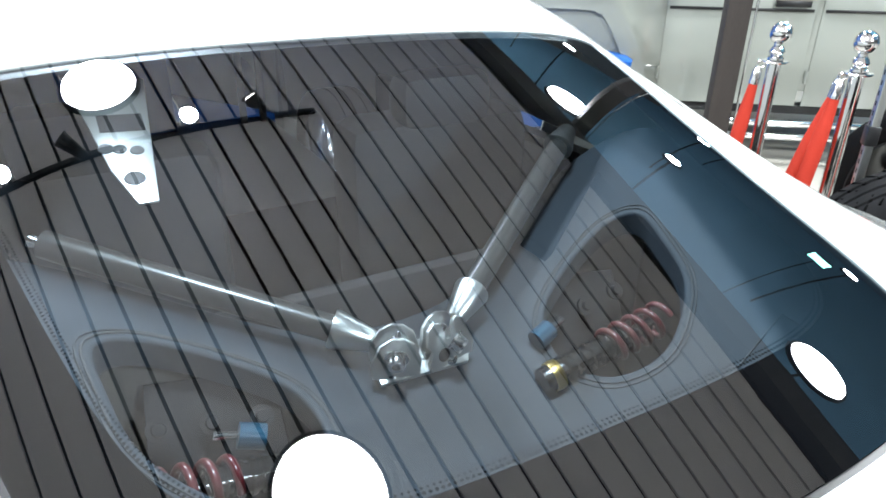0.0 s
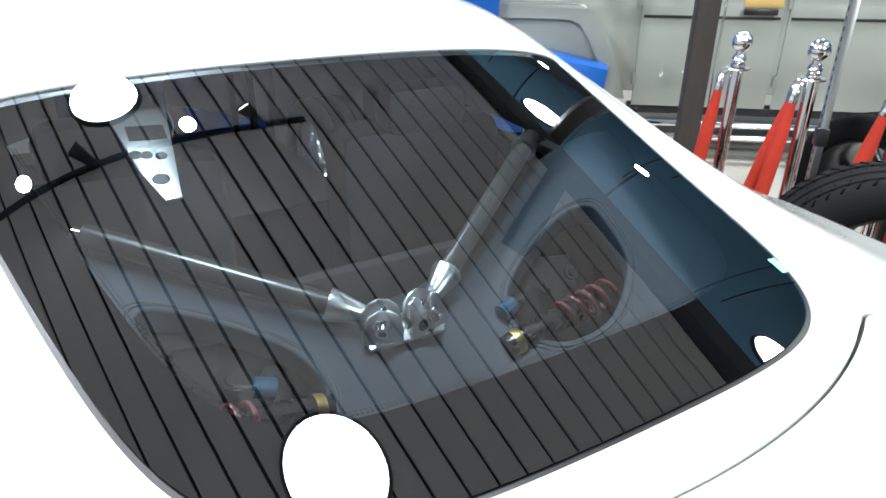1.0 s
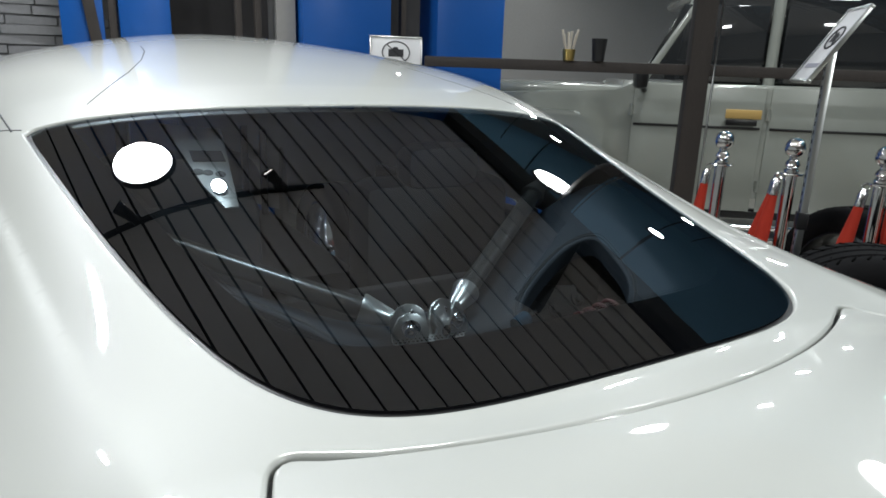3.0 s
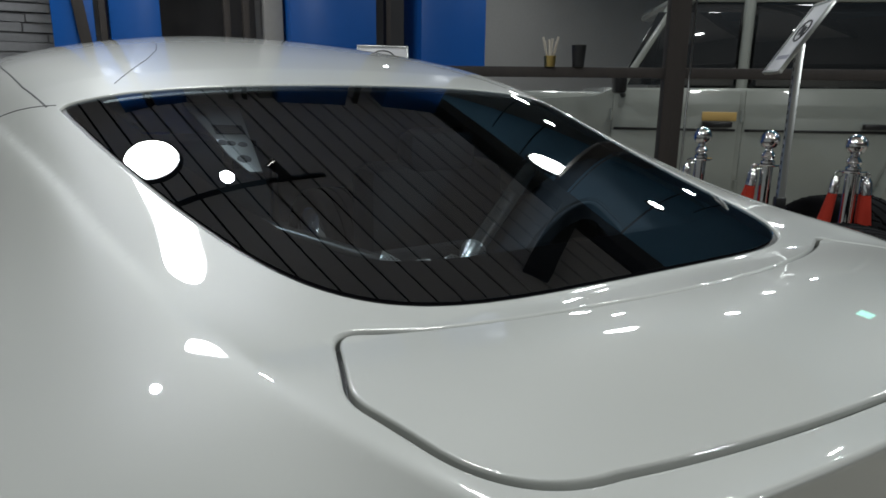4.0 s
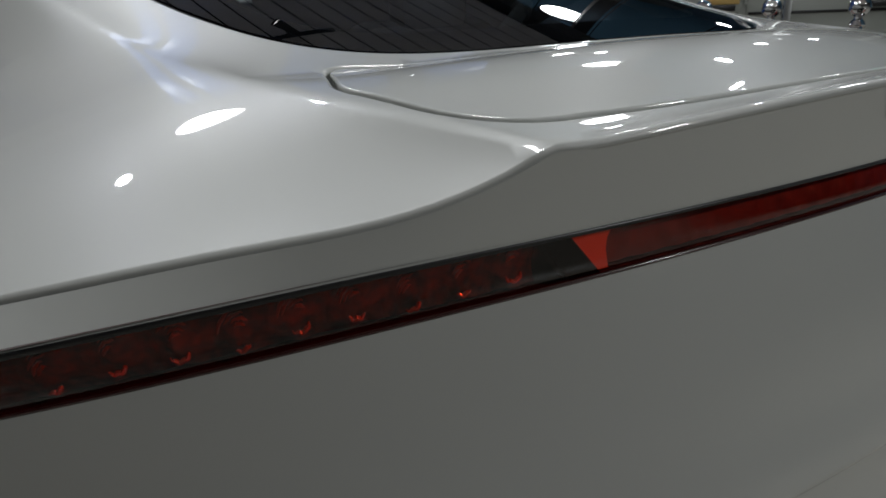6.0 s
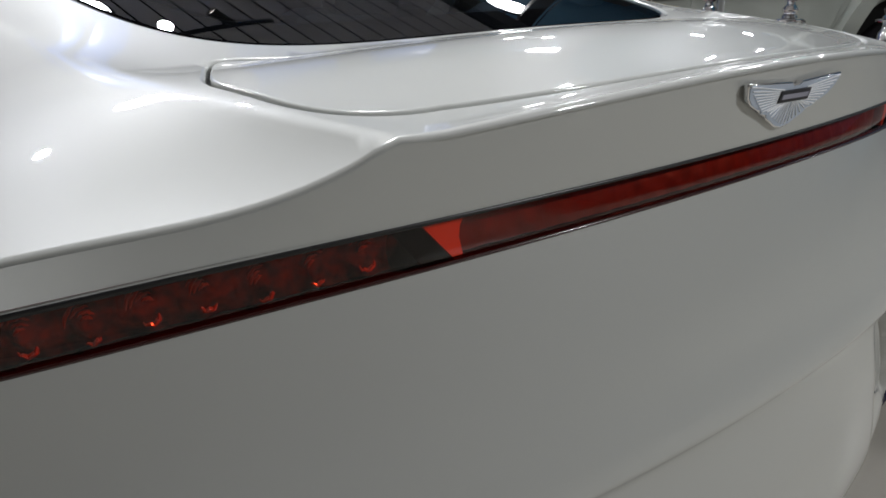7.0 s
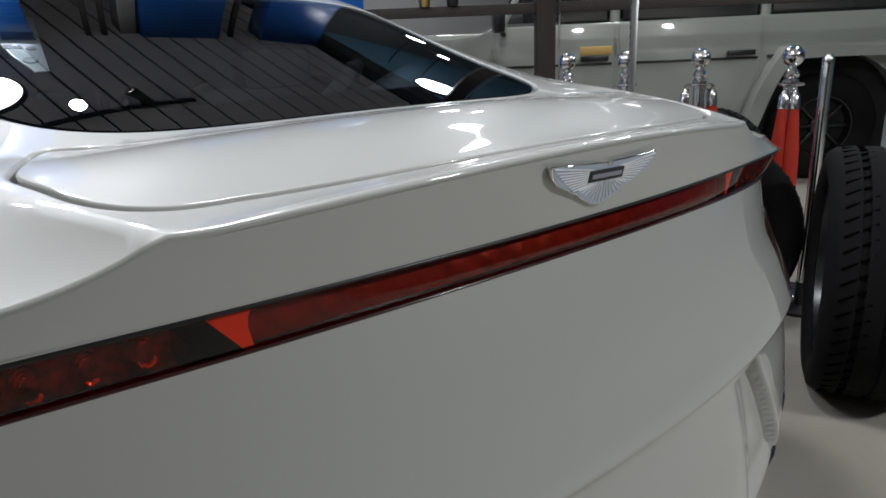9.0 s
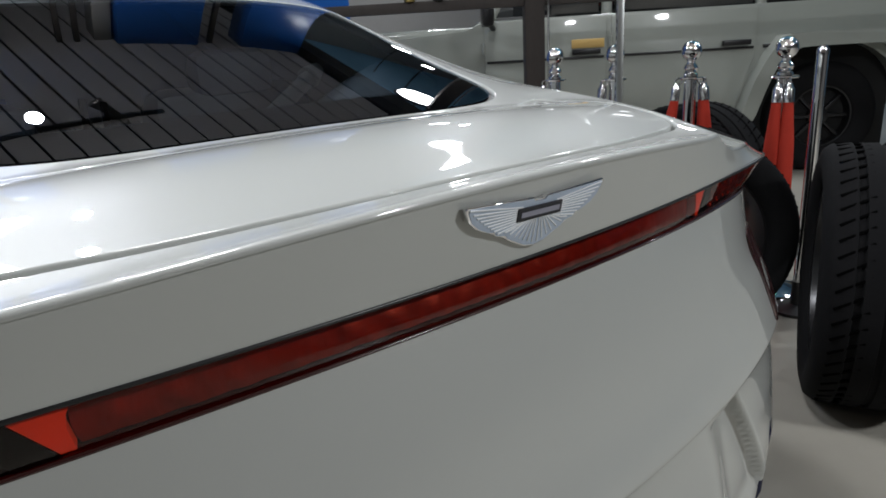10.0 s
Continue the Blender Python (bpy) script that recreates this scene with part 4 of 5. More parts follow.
for sx in (-1, 1):
    for off in (-0.012, 0.010):
        t = base @ Matrix.Translation((sx * 0.036, 0.004, 0.006)) @ Matrix.Rotation(radians(sx * (12 if off < 0 else 20)), 4, "Z") @ Matrix.Translation((0, off - 0.003, 0)) @ Matrix.Rotation(radians(56), 4, "X")
        front = sx > 0 and off < 0
        lug = part("lug", prism(CLEVIS if front else ARCH, 0.006, t, bevel=0.001), M_ALU, brk)
        if front:
            part("lug_hole", lathe([(0, 0.0066), (0.0085, 0.0066), (0.0092, 0.006)], 24, t @ Matrix.Translation((-0.012, 0.013, 0))), M_BLACK, lug, "dark drilled hole")
    t = base @ Matrix.Translation((sx * 0.036, 0.004, 0.038)) @ Matrix.Rotation(radians(sx * 28), 4, "Z") @ Matrix.Rotation(radians(90), 4, "X")
    part("socket_bolt", lathe([(0, 0.017), (0.005, 0.017), (0.0055, 0.024), (0.0105, 0.024), (0.0115, 0.022), (0.0115, 0.012), (0.0155, 0.012), (0.0155, 0.010)], 24, t), M_STEEL, brk)
    part("bolt_end", lathe([(0, -0.028), (0.006, -0.028), (0.006, -0.016), (0.010, -0.016), (0.010, -0.010)], 12, t), M_STEEL, brk)
for x, y in ((-0.045, -0.006), (0.038, -0.012)):
    part("mounting_screw", lathe([(0, 0.009), (0.004, 0.009), (0.0045, 0.012), (0.0085, 0.012), (0.0095, 0.008)], 20, base @ Matrix.Translation((x, y, 0))), M_STEEL, brk)

# cabin
part("cabin_floor", box((-0.68, 0.95, 0.30), (0.68, 2.6, 0.34)), M_CARPET, car)
part("cabin_bulkhead", box((-0.60, 0.97, 0.34), (0.60, 1.0, 0.86), 0.01), M_CARPET, car)
for sx in (-1, 1):
    part("seat", box((sx * 0.34 - 0.22, 1.35, 0.36), (sx * 0.34 + 0.22, 1.50, 0.98), 0.05, Matrix.Translation((0, 0, 0))), M_LEATHER, car, "dark leather seat back")
    part("head_rest", box((sx * 0.34 - 0.11, 1.34, 0.95), (sx * 0.34 + 0.11, 1.44, 1.07), 0.04), M_LEATHER, car)
    part("side_trim", box((sx * 0.66 - 0.03, 0.5, 0.35), (sx * 0.66 + 0.03, 2.4, 0.86), 0.02), M_CARPET, car)
panel_m = Matrix.Translation((-0.29, 1.0, 1.034)) @ Matrix.Rotation(radians(25), 4, "X") @ Matrix.Scale(0.96, 4)
plate = prism([(-0.055, 0.26), (0.052, 0.235), (0.024, -0.015), (0.0, -0.015), (-0.02, 0.05), (-0.035, 0.15)], 0.004, panel_m, bevel=0.001)
plate = part("gusset_panel", plate, M_ALU, car, "pierced aluminium gusset panel")
part("slot", prism([(-0.022, 0.125), (0.034, 0.12), (0.034, 0.155), (-0.022, 0.16)], 0.0012, panel_m @ Matrix.Translation((0, 0, 0.0042))), M_BLACK, plate)
for x, y, r in ((-0.004, 0.088, 0.008), (0.016, 0.082, 0.008), (0.004, 0.03, 0.012), (-0.02, 0.092, 0.009)):
    part("hole", lathe([(0, 0.0052), (r, 0.0052), (r + 0.001, 0.004)], 20, panel_m @ Matrix.Translation((x, y, 0))), M_BLACK, plate)

# ---- hall ----
floor = part("floor", box((-8, -8, FLOOR - 0.1), (12, 12, FLOOR)), M_FLOOR, smooth=False)
tagged(floor, "cream glossy tiled showroom floor", "floor", kind="structure")
CEIL, HIGH = 3.2, 5.2
EDGE, PITCH = 2.70, 0.175
TURN = Matrix.Translation((-0.155, 1.716, 0)) @ Matrix.Rotation(radians(4.4), 4, "Z")
slab = part("ceiling", box((-7, -9, CEIL + 0.03), (EDGE, 5.6, CEIL + 0.15), 0, TURN), M_GAP, smooth=False)
tagged(slab, "dark void above the plank ceiling", "ceiling", kind="structure")
planks = bmesh.new()
for k in range(-40, 16):
    x0 = k * PITCH
    if x0 + PITCH < EDGE:
        box_into(planks, (x0 + 0.011, -9, CEIL), (x0 + PITCH - 0.011, 5.6, CEIL + 0.02), 0, TURN)
tagged(part("ceiling_planks", planks, M_CEIL, smooth=False), "grey-brown ceiling planks with black gaps", "ceiling", kind="structure")
tagged(part("ceiling_beam", box((EDGE, -9, CEIL - 0.12), (EDGE + 0.22, 5.6, CEIL + 0.3), 0, TURN), M_DARKWALL, smooth=False), "dark beam at the edge of the plank ceiling", "beam", kind="structure")
tagged(part("ceiling_strut", box((-0.66, -0.085, CEIL - 0.12), (0.66, 0.085, CEIL - 0.002), 0.004, Matrix.Translation((2.12, 1.90, 0)) @ Matrix.Rotation(radians(36), 4, "Z")), M_BLACK, smooth=False), "black diagonal strut under the plank ceiling", "beam", kind="structure")
tagged(part("ceiling_high", box((-8, -8, HIGH), (12, 12, HIGH + 0.1)), M_HIGH, smooth=False), "pale blue-grey high hall ceiling", "ceiling", kind="structure")
for name, lo, hi, mat in (("wall_north", (-8, 8.0, FLOOR), (12, 8.2, HIGH), M_WALL), ("wall_south", (-8, -8, FLOOR), (12, -7.8, HIGH), M_WALL), ("wall_west", (-8, -7.8, FLOOR), (-7.8, 8.0, HIGH), M_WALL), ("wall_east", (11.8, -7.8, FLOOR), (12, 8.0, HIGH), M_BLUEGREY)):
    tagged(part(name, box(lo, hi), mat, smooth=False), "plain hall wall", "wall", kind="structure")


def disc_lamp(x, y, z, r=0.26, power=40.0, stem=0.0):
    lamp = root("ceiling_lamp", "round white glowing ceiling lamp with a dark rim", "lamp", "ceiling lamps", at=pose(x, y, z))
    part("diffuser", lathe([(0, -0.045), (r * 0.6, -0.043), (r, -0.03), (r, 0.0)], 48), M_LAMP, lamp)
    part("rim", lathe([(r + 0.002, 0.0), (r + 0.002, -0.034), (r + 0.012, -0.036), (r + 0.024, -0.012), (r + 0.024, 0.0)], 48), M_BLACK, lamp)
    if stem:
        part("stem", rod((0, 0, 0), (0, 0, stem), 0.012, 10), M_BLACK, lamp)
    light = bpy.data.lights.new("disc_light", "AREA")
    light.shape, light.size, light.energy, light.color = "DISK", r * 1.9, power, (0.95, 1.0, 1.0)
    ob = new("disc_light", light)
    ob.location = (x, y, z - 0.05)


# the lamp at y -3.1 is unseen, added with extra power to brighten the bumper
for x, y in ((-0.41, 3.33), (-0.10, 0.67), (-3.4, 3.0), (1.6, -3.1)):
    disc_lamp(x, y, CEIL, 0.225 if y > 3.2 else 0.26, 145.0 if y < -1 else 40.0)
for x, y, r in ((3.05, 3.05, 0.20), (3.34, 0.42, 0.21), (4.07, 2.57, 0.08), (6.4, 3.8, 0.09), (9.2, 4.7, 0.09), (4.8, 5.0, 0.08), (6.2, -1.0, 0.09), (6.0, 1.4, 0.08), (3.3, 6.6, 0.16), (5.6, 6.6, 0.16)):
    disc_lamp(x, y, CEIL, r, 22.0, HIGH - CEIL)

# small glowing sign under the high ceiling
M_SIGN = material("green_cyan_sign_glow", (0.3, 0.6, 0.5), emit=(0.28, 1.0, 0.78), strength=7.0)
sign = root("hanging_sign", "small glowing green-cyan sign hanging on a thin black rod", "sign", at=pose(4.73, 1.39, 2.87, 0, 0, 14.5))
part("housing", box((-0.012, -0.09, -0.075), (0.03, 0.09, 0.075), 0.004), M_BLACK, sign)
part("panel", box((-0.018, -0.082, -0.067), (-0.0125, 0.082, 0.067)), M_SIGN, sign, "glowing green-cyan panel")
part("rod", rod((0.01, 0, 0.07), (0.01, 0, HIGH - 2.87), 0.006, 10), M_BLACK, sign)

# spotlight track
track = root("spotlight_track", "black ceiling spotlight track with four heads", "track light", at=pose(0, 2.80, CEIL))
part("rail", box((-1.5, -0.018, -0.03), (0.75, 0.018, 0.0), 0.003), M_BLACK, track)
for x, tilt, lit in ((0.0, 0, True), (-1.06, 0, True), (0.40, 1, False), (-0.66, 1, False)):
    aim = Vector((0.25, -2.0, -2.2)) if lit else Vector((-0.9, 0.9, -1.2))
    head = along((x, 0, -0.14), Vector((x, 0, -0.14)) + aim)
    h = part("spot_head", lathe([(0, -0.10), (0.03, -0.10), (0.035, -0.05), (0.05, 0.06), (0.055, 0.07), (0.05, 0.07), (0.046, 0.055), (0, 0.05)], 28, head), M_BLACK, track, "black spotlight head")
    part("arm", rod((x, 0, -0.02), (x, 0, -0.14), 0.012, 12), M_BLACK, h)
    part("spot_lens", lathe([(0, 0.053), (0.046, 0.057)], 28, head), M_SPOT if lit else M_SPOTDIM, h)
    if lit:
        sp = bpy.data.lights.new("spot_light", "SPOT")
        sp.energy, sp.spot_size, sp.spot_blend, sp.color, sp.shadow_soft_size = 60.0, radians(70), 0.7, (0.9, 0.95, 1.0), 0.04
        ob = new("spot_light", sp)
        ob.matrix_world = Matrix.Translation((x, 2.80, CEIL - 0.14)) @ aim.to_track_quat("-Z", "Y").to_matrix().to_4x4() @ Matrix.Translation((0, 0, -0.09))

# pillars stand on a line turned a little against the hall
ROW = Matrix.Translation((1.063, 3.982, FLOOR)) @ Matrix.Rotation(radians(-3.47), 4, "Z") @ Matrix.Diagonal((0.933, 0.933, 1.0, 1)) @ Matrix.Translation((-1.006, -4.237, 0))


def in_row(ob):
    ob.matrix_basis = ROW @ ob.matrix_basis
    return ob


# ---- blue pillars and dark openings behind the roof ----
for x0, x1, y in ((-0.55, -0.33, 4.25), (-0.25, 0.03, 4.25), (0.82, 1.435, 4.21), (1.81, 2.37, 4.25)):
    tagged(in_row(part("blue_pillar", box((x0, y, 0), (x1, y + 0.3, CEIL - FLOOR), 0.006), M_BLUE)), "tall glossy blue painted pillar", "pillar", "blue pillars")
tagged(in_row(part("grey_pillar", box((0.675, 4.30, 0), (0.798, 4.55, CEIL - FLOOR), 0.004), M_WALL)), "narrow grey plastered pillar", "pillar")
for x in (-0.285, 0.43, 0.55, 1.555):
    tagged(in_row(part("steel_mullion", box((x - 0.019, 4.27, 0), (x + 0.019, 4.32, CEIL - FLOOR), 0.003), M_WOODPOST)), "dark steel frame post", "post", "frame posts")
# the recess's shade is put into this panel's dark colour
tagged(in_row(part("wall_opening_back", box((-0.2, 5.2, 0), (2.45, 5.3, 2.3)), M_DARKWALL, smooth=False)), "dark panel standing in for the shaded recess behind the pillars", "wall", kind="structure")
brace_post = part("diagonal_brace", box((-0.03, -0.03, 0), (0.03, 0.03, 1.72), 0.004, Matrix.Translation((-0.35, 4.205, 1.2)) @ Matrix.Rotation(radians(-7), 4, "Y")), M_WOODPOST)
tagged(in_row(brace_post), "dark weathered diagonal brace", "brace")

# stacked stone wall beyond
stone_wall = root("stone_wall", "grey split-face stacked stone wall", "wall", kind="structure", at=ROW @ pose(0, 4.85, 0))
part("wall_core", box((-3.2, 0.06, 0), (-0.45, 0.3, CEIL)), M_WALL, stone_wall, smooth=False)
rs = random.Random(4)
stones = []
for k in range(6):
    bm = box((0, 0, 0), (0.16 + 0.06 * k, 0.06, 0.052), 0.004)
    for v in bm.verts:
        v.co.y += rs.uniform(-0.006, 0.006)
    bm.normal_update()
    me = bpy.data.meshes.new("stone")
    bm.to_mesh(me)
    bm.free()
    me.materials.append(M_STONE)
    stones.append((0.16 + 0.06 * k, me))
z = 0.9
while z < 2.3:
    x = -1.5 - rs.random() * 0.2
    while x < -0.5:
        w, me = rs.choice(stones)
        ob = new("stone", me)
        ob.parent = stone_wall
        ob.location = (x, rs.uniform(-0.012, 0.008), z)
        x += w + 0.004
    z += 0.056

# ---- post, rail and things on it ----
post = root("steel_post", "dark rusty square post with a rail", "post", at=pose(2.965, 2.743, FLOOR, 0, 0, -38.6) @ Matrix.Diagonal((1.128, 1.128, 1.081, 1)))
part("upright", box((-0.055, -0.055, 0), (0.055, 0.055, 4.9), 0.004), M_WOODPOST, post)
part("rail", box((-1.5, -0.03, 1.255), (3.4, 0.03, 1.315), 0.004), M_WOODPOST, post)
part("cable", rod((0.075, -0.06, 0.1), (0.075, -0.06, 4.85), 0.006, 8), M_STEEL, post)
pot = root("brush_pot", "small brown pot of pale brushes on the rail", "pot", at=pose(2.335, 3.212, 1.3115) @ Matrix.Diagonal((1.12, 1.12, 1.12, 1)))
part("cup", lathe([(0, 0), (0.03, 0), (0.036, 0.06), (0.032, 0.06), (0.028, 0.006), (0, 0.006)], 24), M_BRASS, pot)
for k in range(6):
    a = k * 1.05
    part("brush", rod((0.012 * math.cos(a), 0.012 * math.sin(a), 0.01), (0.045 * math.cos(a), 0.045 * math.sin(a), 0.14 + 0.012 * (k % 3)), 0.0045, 8, r2=0.007), M_BONE, pot)
cup = root("dark_pot", "small dark pot on the rail", "pot", at=pose(2.478, 3.101, 1.3115) @ Matrix.Diagonal((1.12, 1.12, 1.12, 1)))
part("cup", lathe([(0, 0), (0.032, 0), (0.04, 0.09), (0.043, 0.12), (0.038, 0.12), (0.034, 0.01), (0, 0.01)], 24), M_BLACK, cup)


# ---- stanchions ----
def stanchion(x, y, ropes):
    st = root("rope_stanchion", "chrome ball-top stanchion with hanging red velvet ropes", "stanchion", "stanchions", at=pose(x, y, FLOOR) @ Matrix.Diagonal((1.08, 1.08, 1.102, 1)))
    part("base", lathe([(0, 0), (0.15, 0), (0.155, 0.008), (0.15, 0.02), (0.05, 0.045), (0.03, 0.06), (0, 0.06)], 40), M_CHROME, st)
    part("post", lathe([(0, 0.05), (0.0255, 0.05), (0.0255, 0.862), (0.03, 0.866), (0.03, 0.874), (0.022, 0.88), (0, 0.88)], 28), M_CHROME, st)
    part("rope_collar", lathe([(0.02, 0.855), (0.05, 0.855), (0.052, 0.859), (0.05, 0.863), (0.02, 0.863)], 28), M_CHROME, st)
    part("neck", lathe([(0.014, 0.878), (0.026, 0.886), (0.03, 0.897), (0.024, 0.91), (0.016, 0.918), (0.016, 0.93)], 28), M_CHROME, st)
    part("ball", lathe([(0.041 * math.sin(a), 0.965 - 0.041 * math.cos(a)) for a in np.linspace(0.02, math.pi - 0.001, 19)], 32), M_CHROME, st)
    for ang, drop, spread in ropes:
        d = Vector((math.cos(ang), math.sin(ang), 0))
        hook = Vector((0, 0, 0.858)) + d * 0.048
        h = part("hook", tube([hook + d * (0.014 * math.sin(q)) + Vector((0, 0, -0.012 + 0.012 * math.cos(q))) for q in np.linspace(0, 2 * math.pi, 14)[:-1]], 0.0035, 8, closed=True), M_CHROME, st)
        top = hook + Vector((0, 0, -0.02)) + d * 0.006
        part("ferrule", lathe([(0, 0), (0.010, 0), (0.014, 0.012), (0.019, 0.02), (0.019, 0.07), (0, 0.07)], 20, along(top, top + Vector((d.x * 0.1, d.y * 0.1, -1)))), M_STEEL, h)
        pts = [top + Vector((d.x * (0.006 + spread * u), d.y * (0.006 + spread * u), -0.068 - drop * u)) for u in np.linspace(0, 1, 14)]
        part("rope", tube(pts, [0.017 + 0.012 * min(1, 4 * u) for u in np.linspace(0, 1, 14)], 14), M_VELVET, st, "red velvet rope")


stanchion(2.32, 2.005, [(math.radians(130), 0.66, 0.06)])
stanchion(2.38, 1.68, [(math.radians(125), 0.66, 0.14), (math.radians(150), 0.6, 0.07)])
stanchion(2.48, 1.34, [(math.radians(130), 0.62, 0.10), (math.radians(300), 0.66, 0.05), (math.radians(330), 0.6, 0.05)])
stanchion(2.54, 0.948, [(math.radians(185), 0.68, 0.05), (math.radians(225), 0.66, 0.05)])
pole = root("chrome_pole", "slim chrome pole with a plastic foot", "pole", at=pose(2.38, 0.745, FLOOR) @ Matrix.Diagonal((1.05, 1.05, 1.09, 1)))
part("tube", rod((0, 0, 0.02), (0, 0, 0.95), 0.02, 20), M_CHROME, pole)
part("cap", lathe([(0, 0.95), (0.021, 0.95), (0.021, 0.97), (0.012, 0.985), (0, 0.985)], 20), M_STEEL, pole)
part("foot", lathe([(0, 0), (0.09, 0), (0.09, 0.012), (0.022, 0.03), (0.022, 0.12)], 28), M_BLACK, pole)


# ---- signs ----
def sign_stand(at, tilt, post_h, w, h, name, label, drop=0.0):
    sg = root(name, label, "sign", at=at)
    part("foot_plate", box((-0.12, -0.1, 0), (0.12, 0.1, 0.012), 0.004), M_STEEL, sg)
    p = part("slotted_post", box((-0.016, -0.012, 0.01), (0.016, 0.012, post_h), 0.002), M_ALU, sg, "perforated aluminium post")
    for k in range(int((post_h - 0.1) / 0.03)):
        part("slot", box((-0.005, -0.0128, 0.08 + k * 0.03), (0.005, -0.0115, 0.094 + k * 0.03)), M_BLACK, p, smooth=False)
    part("clamp", box((-0.022, -0.018, post_h * 0.55), (0.022, 0.018, post_h * 0.55 + 0.06), 0.004), M_BLACK, p)
    m = Matrix.Translation((0, -0.012, post_h)) @ Matrix.Rotation(radians(tilt), 4, "X") @ Matrix.Translation((0, -0.004, -drop))
    card = part("sign_card", box((-w / 2, -0.006, 0), (w / 2, 0.0, h), 0.001, m), M_PAPER, sg, "white printed card")
    for lo, hi in (((-w / 2 - 0.006, -0.012, -0.006), (w / 2 + 0.006, 0.004, 0.004)), ((-w / 2 - 0.006, -0.012, h - 0.004), (w / 2 + 0.006, 0.004, h + 0.006)), ((-w / 2 - 0.006, -0.0115, 0.004), (-w / 2 + 0.004, 0.0035, h - 0.004)), ((w / 2 - 0.004, -0.0115, 0.004), (w / 2 + 0.006, 0.0035, h - 0.004))):
        part("frame_bar", box(lo, hi, 0.002, m), M_ALU, sg)
    mm = m @ Matrix.Translation((0, -0.0066, h * 0.6)) @ Matrix.Rotation(radians(90), 4, "X")
    part("ring_mark", tube([mm @ Vector((w * 0.27 * math.cos(a), w * 0.2 * math.sin(a), 0)) for a in np.linspace(0, 2 * math.pi, 40)[:-1]], 0.0035, 6, closed=True), M_INK, card)
    part("camera_mark", prism([(-w * 0.15, -w * 0.08), (w * 0.15, -w * 0.08), (w * 0.15, w * 0.06), (w * 0.05, w * 0.06), (w * 0.03, w * 0.10), (-w * 0.05, w * 0.10), (-w * 0.07, w * 0.06), (-w * 0.15, w * 0.06)], 0.0006, mm), M_INK, card)
    part("slash_mark", tube([mm @ Vector((-w * 0.19, w * 0.15, 0.001)), mm @ Vector((w * 0.19, -w * 0.15, 0.001))], 0.003, 6), M_INK, card)
    part("text_bar", prism([(-w * 0.34, -h * 0.42), (w * 0.34, -h * 0.42), (w * 0.34, -h * 0.36), (-w * 0.34, -h * 0.36)], 0.0005, mm), M_GREYINK, card)
    return sg


sign_stand(pose(1.949, 1.346, FLOOR, 0, 0, -134) @ Matrix.Diagonal((1.08, 1.08, 1.09, 1)), -32, 1.345, 0.20, 0.27, "tilted_sign", "tilted white no-photo sign on a perforated post", 0.12)
sign_stand(pose(1.272, 3.485, FLOOR, 0, 0, -22) @ Matrix.Diagonal((1, 1, 1.047, 1)), -6, 1.245, 0.29, 0.20, "small_sign", "small white no-photo sign in an aluminium frame")


# ---- loose wheels beside the coupe ----
def loose_wheel(m, label, R=0.405, W=0.315):
    t = root("loose_wheel", label, "wheel", "loose wheels", at=Matrix.Translation(m.translation - Vector((0, 0, R))))
    wheel_into(t, Matrix.Translation((0, 0, R)) @ m.to_3x3().to_4x4(), R, W, rim=0.285, spokes=10, rim_mat=M_DARKRIM)
    return t


loose_wheel(Matrix.Translation((1.831, 0.336, FLOOR + 0.405)) @ Matrix.Rotation(radians(115), 4, "Z") @ Matrix.Rotation(radians(90), 4, "Y"), "black performance tyre on a spoked rim standing upright")
loose_wheel(Matrix.Translation((1.909, 1.021, FLOOR + 0.405)) @ Matrix.Rotation(radians(42), 4, "Z") @ Matrix.Rotation(radians(90), 4, "Y"), "black tyre on an open-spoke rim beside the coupe")
loose_wheel(Matrix.Translation((2.714, 1.453, FLOOR + 0.405)) @ Matrix.Rotation(radians(-13), 4, "Z") @ Matrix.Rotation(radians(90), 4, "Y"), "black tyre on an open-spoke rim by the stanchions")


# ---- off-roader ----
def blob_open(pts, n=5):
    """Open smooth line through points."""
    p = np.array([pts[0]] + list(pts) + [pts[-1]], float)
    out = []
    for i in range(1, len(p) - 2):
        a, b, c_, d = p[i - 1], p[i], p[i + 1], p[i + 2]
        for k in range(n):
            u = k / n
            out.append(0.5 * (2 * b + (c_ - a) * u + (2 * a - 5 * b + 4 * c_ - d) * u * u + (3 * b - a - 3 * c_ + d) * u**3))
    return np.array(out + [p[-1]])


